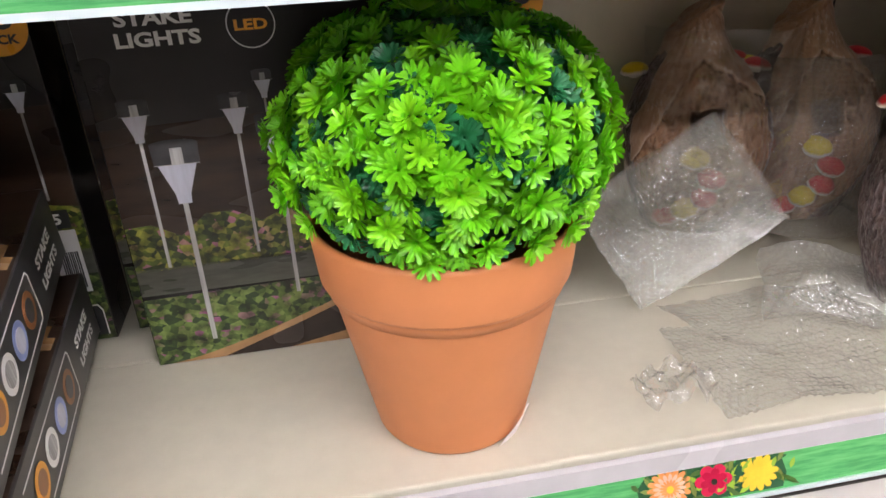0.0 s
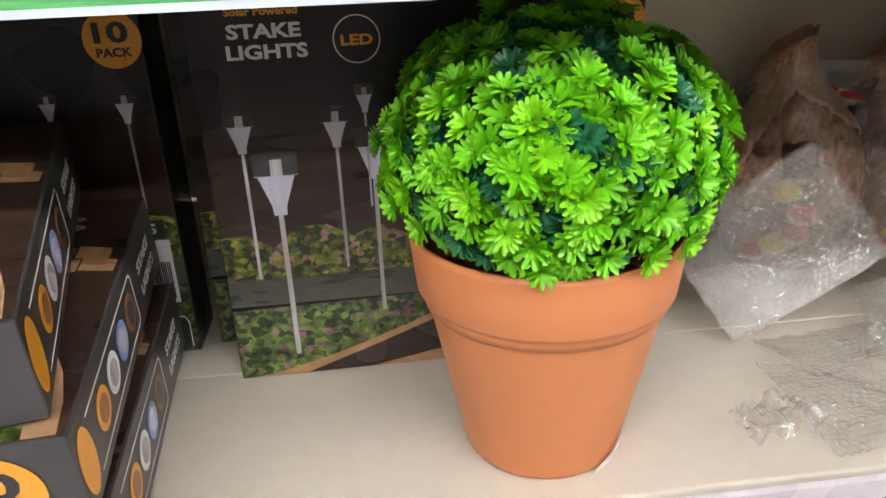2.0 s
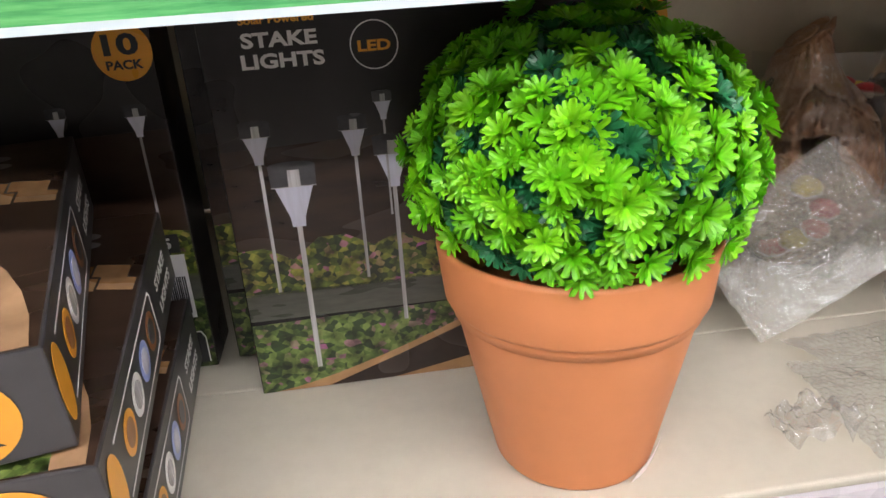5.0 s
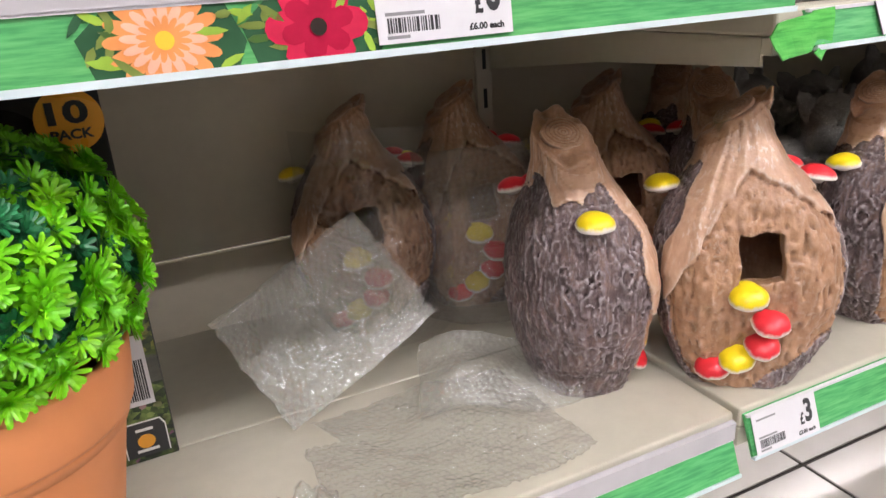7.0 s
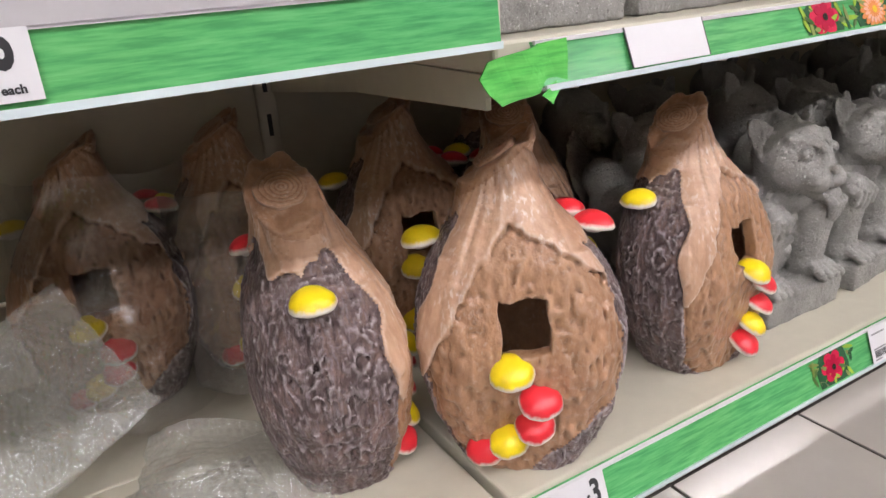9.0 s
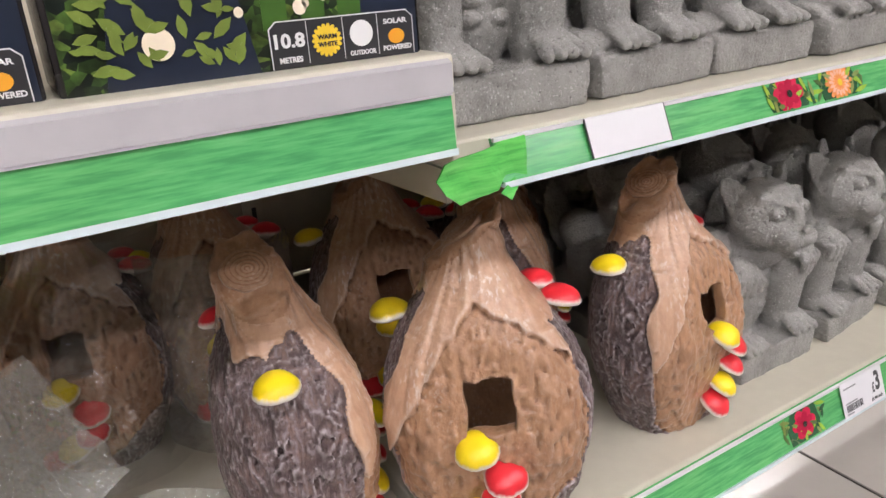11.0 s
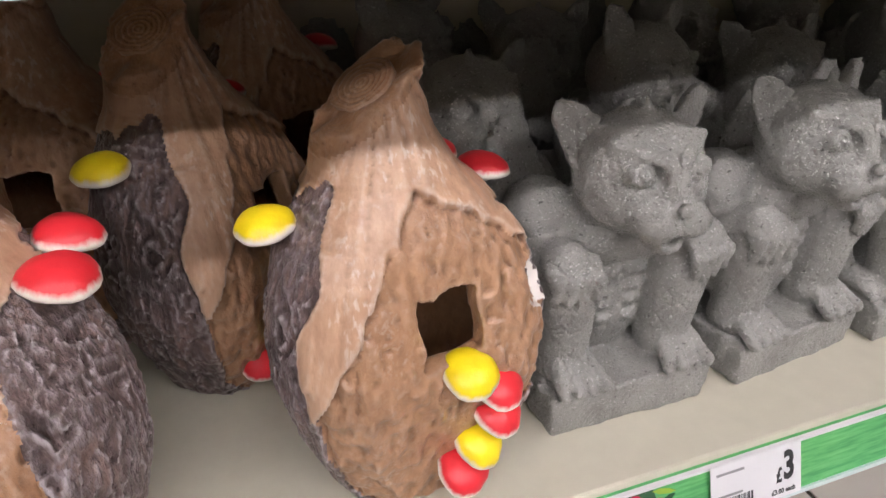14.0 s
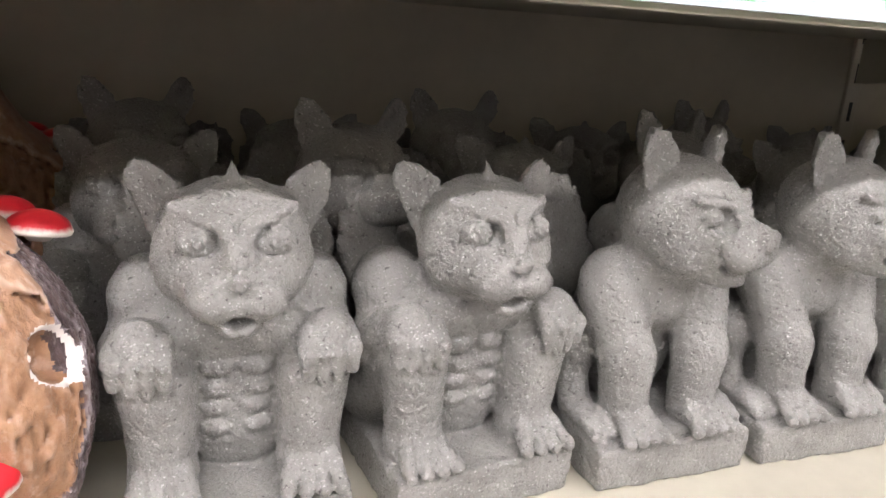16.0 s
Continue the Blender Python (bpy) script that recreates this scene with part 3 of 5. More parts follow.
for t, x, kind, size in ((up_left, 0.465, "red_petal", 0.027), (up_left, 0.391, "orange_petal", 0.027), (low_left, 0.400, "orange_petal", 0.019), (low_left, 0.437, "red_petal", 0.016), (low_left, 0.475, "yellow_petal", 0.018),
                         (up_right, 1.131, "red_petal", 0.019), (up_right, 1.199, "orange_petal", 0.019), (low_right, 1.217, "red_petal", 0.019), (low_right, 1.60, "red_petal", 0.019), (up_right, 1.62, "red_petal", 0.019), (up_right, 1.69, "orange_petal", 0.019)):
    flower_print(t, x, kind, size)
price_label(up_left, 0.196, 0.081, 0.038, "£6", -0.001)
price_label(up_left, 0.496, 0.081, 0.038, "£6", 0.004)
price_label(low_right, 0.824, 0.080, 0.038, "£3", -0.001)
price_label(low_right, 1.281, 0.076, 0.038, "£3", -0.001)
price_label(up_right, 0.918, 0.073, 0.027, "")
price_label(up_right, 1.405, 0.080, 0.027, "£6")
tape = thing("tape_end", "torn loose end of green shelf tape folded round the corner", "shelf tape", pose(0.797, 0.378, 1.010))


def creased(outline, depth, lift):
    """A strip of tape with its edges cut to the outline, its middle rippled outwards."""
    b = prism(outline, depth)
    bmesh.ops.triangulate(b, faces=b.faces)
    bmesh.ops.subdivide_edges(b, edges=b.edges, cuts=3, use_grid_fill=True)
    for v in b.verts:
        v.co.y -= lift * (math.sin(v.co.x * 190 + v.co.z * 60) + 0.6 * math.sin(v.co.z * 260 - v.co.x * 70)) + lift
    return b


part("tape", creased([(0.0, 0.018), (0.006, 0.027), (0.030, 0.0305), (0.052, 0.033), (0.054, 0.026), (0.047, 0.016), (0.050, 0.012), (0.044, 0.004), (0.016, 0.0), (0.005, 0.009)], 0.0012, 0.0012), "tape", tape)
part("overlap", creased([(0.044, 0.033), (0.066, 0.0345), (0.067, 0.008), (0.056, 0.004), (0.048, 0.012), (0.053, 0.017), (0.049, 0.024)], 0.001, 0.0007), "tape", tape, "", pose(0, 0.001, 0))
part("curl", creased([(0.043, 0.003), (0.056, 0.010), (0.058, 0.004), (0.051, -0.003)], 0.001, 0.0015), "tape", tape, "", pose(0, -0.003, 0))

# ---- potted plant ----
plant = thing("potted_plant", "lime green artificial ball plant in a chipped terracotta plastic pot", "potted plant", pose(0.247, 0.473, SHELF))
part("pot", lathe([(0, 0), (0.052, 0.0), (0.058, 0.002), (0.0605, 0.006), (0.0865, 0.132), (0.0880, 0.136), (0.0915, 0.137), (0.0930, 0.140), (0.0970, 0.178), (0.0960, 0.182), (0.0925, 0.182), (0.0890, 0.135), (0.088, 0.128), (0, 0.128)], 72), "terracotta", plant, smooth=True)
chip = bmesh.new()
rim_pts = [chip.verts.new(((0.0605 + 0.22 * (z - 0.006) + 0.0030) * math.sin(radians(q - 24)), -(0.0605 + 0.22 * (z - 0.006) + 0.0030) * math.cos(radians(q - 24)), z)) for q, z in ((48, 0.002), (56, 0.003), (64, 0.005), (71, 0.012), (77, 0.026), (72, 0.030), (68, 0.021), (61, 0.014), (53, 0.009))]
mid = chip.verts.new(((0.0605 + 0.22 * 0.004 + 0.0036) * math.sin(radians(40)), -(0.0605 + 0.22 * 0.004 + 0.0036) * math.cos(radians(40)), 0.010))
for k in range(len(rim_pts)):
    chip.faces.new((rim_pts[k], rim_pts[(k + 1) % len(rim_pts)], mid))
part("chip", chip, "chip", plant, "pale chipped patch on the pot's foot")


def leaf_blade(b, base, length, width, curl, turn):
    """One pointed leaf from the rosette's middle outwards, folded along its rib."""
    rows = []
    for u, w in ((0.0, 0.5), (0.45, 0.92), (0.78, 1.0), (0.94, 0.72), (1.0, 0.0)):
        up = math.sin(curl) * length * u + 0.35 * length * u * u * (0.6 - curl)
        r = base + math.cos(curl) * length * u
        mid = Vector((math.cos(turn) * r, math.sin(turn) * r, up))
        side = Vector((-math.sin(turn), math.cos(turn), 0)) * width * w / 2
        if w == 0:
            rows.append([b.verts.new(mid)])
        else:
            dip = Vector((0, 0, width * 0.22 * w))
            rows.append([b.verts.new(mid - side + dip), b.verts.new(mid), b.verts.new(mid + side + dip)])
    for a, c in zip(rows, rows[1:]):
        for i in range(2):
            if len(c) == 1:
                b.faces.new((a[i], a[i + 1], c[0]))
            else:
                b.faces.new((a[i], a[i + 1], c[i + 1], c[i]))


def rosette(seed, size):
    rnd, b = random.Random(seed), bmesh.new()
    for ring, (count, length, curl) in enumerate(((10, 1.0, 0.30), (9, 0.95, 0.58), (8, 0.82, 0.86), (6, 0.64, 1.08), (4, 0.44, 1.3))):
        for i in range(count):
            leaf_blade(b, size * 0.06, size * length * rnd.uniform(0.88, 1.08), size * 0.275 * (1 - 0.06 * ring), curl + rnd.uniform(-0.12, 0.12), 2 * math.pi * (i + ring * 0.5) / count + rnd.uniform(-0.12, 0.12))
    return mesh_of(b, "rosette")


CENTRE, RX, RZ = Vector((0.002, -0.002, 0.236)), 0.109, 0.087
core = bmesh.new()
bmesh.ops.create_icosphere(core, subdivisions=4, radius=1)
for v in core.verts:
    k = 1 + 0.10 * noise.noise(v.co * 4) + 0.07 * noise.noise(v.co * 13)
    v.co = Vector((v.co.x * RX * 0.86 * k, v.co.y * RX * 0.86 * k, v.co.z * RZ * 0.86 * k)) + CENTRE
part("foliage_core", core, "deep_green", plant, "dark green inner sprigs")
kinds = {m: [rosette(s, 0.0120) for s in range(6)] for m in ("lime", "lime_light", "deep_green")}
rnd = random.Random(9)
under = bmesh.new()
for i in range(330):
    z = 1 - 1.56 * (i + 0.5) / 330
    a, r = i * 2.39996 + 1.1, math.sqrt(max(0, 1 - z * z))
    d = Vector((r * math.cos(a), r * math.sin(a), z))
    piece = bmesh.new()
    piece.from_mesh(kinds["lime"][i % 6])
    piece.transform(Matrix.LocRotScale(CENTRE + Vector((d.x * RX, d.y * RX, d.z * RZ)) * rnd.uniform(0.88, 1.0), d.to_track_quat("Z", "Y"), None) @ pose(0, 0, 0, 0, 0, rnd.uniform(0, 360)))
    for f in piece.faces:
        f.material_index = i % 3 == 0
    tmp = bpy.data.meshes.new("tmp")
    piece.to_mesh(tmp)
    piece.free()
    under.from_mesh(tmp)
    bpy.data.meshes.remove(tmp)
inner = part("inner_foliage", under, "lime", plant)
inner.data.materials.append(M["deep_green"])
tagged(inner, kind="stuff")
rnd = random.Random(5)
count = 300
for i in range(count):
    z = 1 - 1.60 * (i + 0.5) / count
    a = i * 2.39996 + rnd.uniform(-0.22, 0.22)
    r = math.sqrt(max(0, 1 - z * z))
    d = Vector((r * math.cos(a), r * math.sin(a), z + rnd.uniform(-0.03, 0.03)))
    gap = noise.noise(d * 2.6 + Vector((3.1, 0.4, 1.7)))
    tone = "deep_green" if gap < -0.28 or rnd.random() < 0.06 else ("lime_light" if rnd.random() < 0.45 else "lime")
    lift = rnd.uniform(0.93, 1.07) * (0.88 if tone == "deep_green" else 1.0)
    place = CENTRE + Vector((d.x * RX * lift, d.y * RX * lift, d.z * RZ * lift))
    turn = (d + Vector((rnd.uniform(-0.3, 0.3), rnd.uniform(-0.3, 0.3), rnd.uniform(-0.15, 0.35)))).to_track_quat("Z", "Y")
    sc = rnd.uniform(0.8, 1.16)
    part("rosette", rnd.choice(kinds[tone]), tone, plant, "", Matrix.LocRotScale(place, turn, (sc, sc, sc)) @ pose(0, 0, 0, 0, 0, rnd.uniform(0, 360)))


# ---- stake light cartons ----
W, H, D = 0.362, 0.332, 0.066


def stake_print(t, x, ztip, zfoot, size):
    """Printed picture of one stake light: steel cap, frosted lens, thin stake."""
    hcap, hl = size * 0.5, size * 0.95
    for nm, out, mat in (("printed_stake", [(x - size * 0.06, zfoot), (x + size * 0.06, zfoot), (x + size * 0.06, ztip - hcap - hl), (x - size * 0.06, ztip - hcap - hl)], "steel_print"),
                         ("printed_lens", [(x - size * 0.42, ztip - hcap), (x + size * 0.42, ztip - hcap), (x + size * 0.17, ztip - hcap - hl * 0.75), (x + size * 0.15, ztip - hcap - hl), (x - size * 0.15, ztip - hcap - hl), (x - size * 0.17, ztip - hcap - hl * 0.75)], "lens_print"),
                         ("printed_cap", [(x - size * 0.5, ztip - hcap), (x + size * 0.5, ztip - hcap), (x + size * 0.52, ztip), (x - size * 0.52, ztip)], "steel_print"),
                         ("printed_cap_shade", [(x - size * 0.50, ztip - hcap * 0.96), (x - size * 0.12, ztip - hcap * 0.96), (x - size * 0.10, ztip), (x - size * 0.52, ztip)], "steel_dark"),
                         ("printed_cap_shade", [(x + size * 0.16, ztip - hcap * 0.96), (x + size * 0.5, ztip - hcap * 0.96), (x + size * 0.52, ztip), (x + size * 0.16, ztip)], "steel_dark"),
                         ("printed_cap_top", disc_outline(x, ztip, size * 0.53, size * 0.10, 20), "steel_dark")):
        part(nm, prism(out, 0.0002), mat, t, "", pose(0, -0.0009 - (0.0003 if "top" in nm else 0.00015 if "shade" in nm else 0), 0))


def carton_front(t):
    """The printed front of a ten-pack of stake lights: x from 0 to W, z from 0 to H."""
    def flat(nm, out, mat, proud):
        part(nm, prism(out, 0.0002), mat, t, "", pose(0, -proud, 0))
    flat("printed_dusk", [(0.001, 0.10), (W - 0.001, 0.10), (W - 0.001, 0.235), (0.001, 0.225)], "brown_night", 0.0003)
    flat("printed_bed", [(0.001, 0.098)] + [(W * i / 16 if i else 0.001, 0.140 + 0.008 * math.sin(i * 2.3) + 0.005 * math.sin(i * 5.1)) for i in range(16)] + [(W - 0.001, 0.142), (W - 0.001, 0.098)], "plants", 0.0005)
    flat("printed_kerb", [(0.001, 0.074), (W - 0.001, 0.074), (W - 0.001, 0.100), (0.001, 0.100)], "stone_print", 0.0005)
    flat("printed_ground", [(0.001, 0.001), (W - 0.001, 0.001), (W - 0.001, 0.076), (0.001, 0.070)], "plants_low", 0.0004)
    curve = [(0.012 + 0.23 * u, 0.001 + 0.078 * u ** 1.35) for u in [i / 12 for i in range(13)]]
    flat("printed_path", curve + [(0.30, 0.082), (0.30, 0.06)] + [(x + 0.055, max(0.001, z - 0.012)) for x, z in curve[::-1]], "path_print", 0.0006)
    flat("printed_path_shade", [(0.06, 0.001), (0.13, 0.026), (0.20, 0.053), (0.30, 0.075), (0.30, 0.001)], "path_dark", 0.00065)
    flat("printed_path_edge", [(0.12, 0.001), (0.20, 0.016), (0.30, 0.034), (0.30, 0.012), (0.22, 0.001)], "path_print", 0.0007)
    for x, tip, foot, size in ((0.030, 0.246, 0.10, 0.023), (0.106, 0.245, 0.105, 0.022), (0.135, 0.226, 0.06, 0.029), (0.131, 0.262, 0.16, 0.015), (0.054, 0.210, 0.022, 0.036), (W - 0.145, 0.258, 0.16, 0.016), (W - 0.087, 0.258, 0.15, 0.016), (W - 0.024, 0.256, 0.15, 0.018)):
        stake_print(t, x, tip, foot, size)
    letters("printed_word", "STAKE", 0.0145, "white_ink", t, pose(0.031, -0.0009, 0.302), 0.056)
    letters("printed_word", "LIGHTS", 0.0145, "white_ink", t, pose(0.029, -0.0009, 0.2865), 0.062)
    letters("printed_word", "Solar Powered", 0.008, "orange", t, pose(0.031, -0.0009, 0.319), 0.055)
    ring = bmesh.new()
    o, i2 = disc_outline(0.129, 0.298, 0.0185), disc_outline(0.129, 0.298, 0.0175)
    vo, vi = [ring.verts.new((x, 0, z)) for x, z in o], [ring.verts.new((x, 0, z)) for x, z in i2]
    for k in range(len(vo)):
        ring.faces.new((vo[k], vo[(k + 1) % len(vo)], vi[(k + 1) % len(vo)], vi[k]))
    part("printed_ring", ring, "white_ink", t, "", pose(0, -0.0009, 0))
    letters("printed_word", "LED", 0.011, "orange", t, pose(0.1165, -0.0009, 0.2935), 0.025)
    pack_badge(t, W - 0.023, 0.300, 0.0235)
    flat("printed_number_block", [(W - 0.034, 0.122), (W - 0.012, 0.122), (W - 0.012, 0.140), (W - 0.034, 0.140)], "ink", 0.0007)
    letters("printed_word", "5", 0.014, "white_ink", t, pose(W - 0.027, -0.0010, 0.126), 0.008)
    flat("printed_code_block", [(W - 0.034, 0.055), (W - 0.010, 0.055), (W - 0.010, 0.120), (W - 0.034, 0.120)], "paper", 0.0007)
    for k in range(9):
        flat("printed_bar", [(W - 0.029 + k * 0.0018, 0.060), (W - 0.028 + k * 0.0018 + (k % 3) * 0.0002, 0.060), (W - 0.028 + k * 0.0018 + (k % 3) * 0.0002, 0.098), (W - 0.029 + k * 0.0018, 0.098)], "ink", 0.0010)
    icon_plate(t, pose(W - 0.042, -0.0007, 0.006), 0.036, 0.034)


def pack_badge(t, x, z, r, m=None):
    m = m if m is not None else Matrix()
    part("printed_badge", prism(disc_outline(x, z, r, n=36), 0.0002), "orange", t, "", m @ pose(0, -0.0008, 0))
    letters("printed_word", "10", r * 0.95, "ink", t, m @ pose(x - r * 0.62, -0.0011, z - r * 0.12), r * 1.2)
    letters("printed_word", "PACK", r * 0.42, "ink", t, m @ pose(x - r * 0.62, -0.0011, z - r * 0.60), r * 1.24)


def icon_plate(t, m, w, h):
    """Outlined black panel with small product symbols."""
    part("printed_plate", prism([(0, 0), (w, 0), (w, h * 0.8), (w * 0.9, h), (w * 0.1, h), (0, h * 0.8)], 0.0002), "white_ink", t, "", m)
    part("printed_plate", prism([(w * 0.03, 0), (w * 0.97, 0), (w * 0.97, h * 0.78), (w * 0.88, h * 0.96), (w * 0.12, h * 0.96), (w * 0.03, h * 0.78)], 0.0002), "ink", t, "", m @ pose(0, -0.0002, 0))
    part("printed_sun", prism(disc_outline(w * 0.5, h * 0.42, w * 0.2, h * 0.2), 0.0002), "orange", t, "", m @ pose(0, -0.0004, 0))
    part("small_print", prism([(w * 0.25, h * 0.12), (w * 0.75, h * 0.12), (w * 0.75, h * 0.2), (w * 0.25, h * 0.2)], 0.0002), "white_ink", t, "", m @ pose(0, -0.0004, 0))
    part("small_print", prism([(w * 0.3, h * 0.72), (w * 0.7, h * 0.72), (w * 0.7, h * 0.8), (w * 0.3, h * 0.8)], 0.0002), "white_ink", t, "", m @ pose(0, -0.0004, 0))


def side_print(t, m):
    """The narrow printed side of a lying carton: x along the side, z up its thickness."""
    letters("printed_word", "STAKE", 0.013, "white_ink", t, m @ pose(0.205, -0.0007, 0.036), 0.05)
    letters("printed_word", "LIGHTS", 0.013, "white_ink", t, m @ pose(0.205, -0.0007, 0.017), 0.055)
    part("printed_outline", prism([(0.028, 0.010), (0.178, 0.010), (0.182, 0.016), (0.182, 0.050), (0.178, 0.055), (0.028, 0.055), (0.028, 0.0535), (0.177, 0.0535), (0.1803, 0.050), (0.1803, 0.0165), (0.177, 0.0115), (0.028, 0.0115)], 0.0002), "white_ink", t, "", m @ pose(0, -0.0006, 0))
    for k, mat in enumerate(("orange", "white_ink", "blue_ink", "copper_ink")):
        part("printed_symbol", prism(disc_outline(0.058 + k * 0.034, 0.033, 0.0145, n=24), 0.0002), mat, t, "", m @ pose(0, -0.0007, 0))
        part("printed_symbol", prism(disc_outline(0.058 + k * 0.034, 0.033, 0.0095, n=20), 0.0002), ("copper_ink", "steel_print", "lens_print", "steel_dark")[k], t, "", m @ pose(0, -0.0010, 0))
    part("printed_badge", prism(disc_outline(0.014, 0.033, 0.013, 0.024), 0.0002), "orange", t, "", m @ pose(0, -0.0007, 0))


def upright_carton(x, y, turn, lean):
    t = thing("stake_light_box", "black printed carton of ten solar stake lights standing upright", "carton", pose(x, y, SHELF, lean, 0, turn), "stake light cartons")
    part("carton", slab(0, W, 0, D, 0.0, H, 0.0012), "carton", t)
    carton_front(t)
    return t


upright_carton(-0.004, 0.5925, 0.6, 0)
upright_carton(-0.034, 0.664, 0.5, 0)
upright_carton(-0.414, 0.657, -0.6, 0)


def lying_carton(z, x, y, turn, tilt):
    """A carton on its back, its printed front upwards and its head towards the aisle."""
    t = thing("stake_light_box", "black printed carton of stake lights lying flat in a pile", "carton", pose(x, y, z, 0, 0, turn) @ pose(0, 0, 0, tilt, 0, 0), "stake light cartons")
    L = 0.285
    part("carton", slab(-W, 0, 0, L, 0.0004, D, 0.0012), "carton_edge", t)
    pack_badge(t, -0.048, 0.031, 0.029)
    pack_badge(t, -0.27, 0.031, 0.029)
    side_print(t, pose(0, 0, 0, 0, 0, 90))
    up = pose(-W, 0, D, -90, 0, 0)
    for nm, out, mat, pr in (("printed_dusk", [(0.002, 0.002), (W - 0.002, 0.002), (W - 0.002, L - 0.002), (0.002, L - 0.002)], "brown_night", 0.0003),
                             ("printed_bed", [(0.002, 0.003), (W - 0.020, 0.003)] + [(W - 0.02 - 0.21 * (1 - math.cos(q * math.pi / 20)), 0.17 * math.sin(q * math.pi / 20)) for q in range(1, 10)] + [(0.002, 0.17)], "plants_top", 0.0005),
                             ("printed_path", [(W - 0.006 - 0.24 * (1 - math.cos(q * math.pi / 24)), 0.003 + 0.205 * math.sin(q * math.pi / 24)) for q in range(0, 11)] + [(W - 0.024 - 0.215 * (1 - math.cos(q * math.pi / 24)), 0.003 + 0.172 * math.sin(q * math.pi / 24)) for q in range(10, -1, -1)], "path_light", 0.0006),
                             ("printed_bed_line", [(0.002, 0.060), (W - 0.045, 0.066), (W - 0.046, 0.069), (0.002, 0.064)], "path_dark", 0.0007),
                             ("printed_bed_line", [(0.002, 0.118), (W - 0.085, 0.120), (W - 0.087, 0.123), (0.002, 0.122)], "path_dark", 0.0007)):
        part(nm, prism(out, 0.0002), mat, t, "", up @ pose(0, -pr, 0))
    for k in range(5):
        for row in range(2):
            u0, v0 = W - 0.030 - 0.027 * k - 0.006 * row, 0.176 + 0.018 * row + 0.005 * k - 0.0006 * k * k
            part("printed_paving", prism([(u0, v0 - 0.004), (u0 + 0.025, v0 - 0.010), (u0 + 0.026, v0 + 0.006), (u0 + 0.001, v0 + 0.013)], 0.0002), "path_print", t, "", up @ pose(0, -0.0007, 0))
    for u0, v0 in ((W - 0.050, 0.238), (W - 0.052, 0.252)):
        part("printed_symbol", prism(disc_outline(u0, v0, 0.012, 0.0055, 20), 0.0002), "ink_grey", t, "", up @ pose(0, -0.0007, 0))
    rnd = random.Random(int(z * 1000))
    for k in range(9):
        part("printed_flower", prism(petals_outline(rnd.uniform(W - 0.19, W - 0.06), rnd.uniform(0.01, 0.11), rnd.uniform(0.002, 0.0038), 5), 0.0002), "pink_petal", t, "", up @ pose(0, -0.0009, 0))
    return t


lying_carton(SHELF, -0.044, 0.362, 4, 3)
lying_carton(SHELF + D + 0.001, -0.046, 0.353, 4.5, 8)
lying_carton(SHELF + 2 * D + 0.006, -0.056, 0.355, 13, 8)


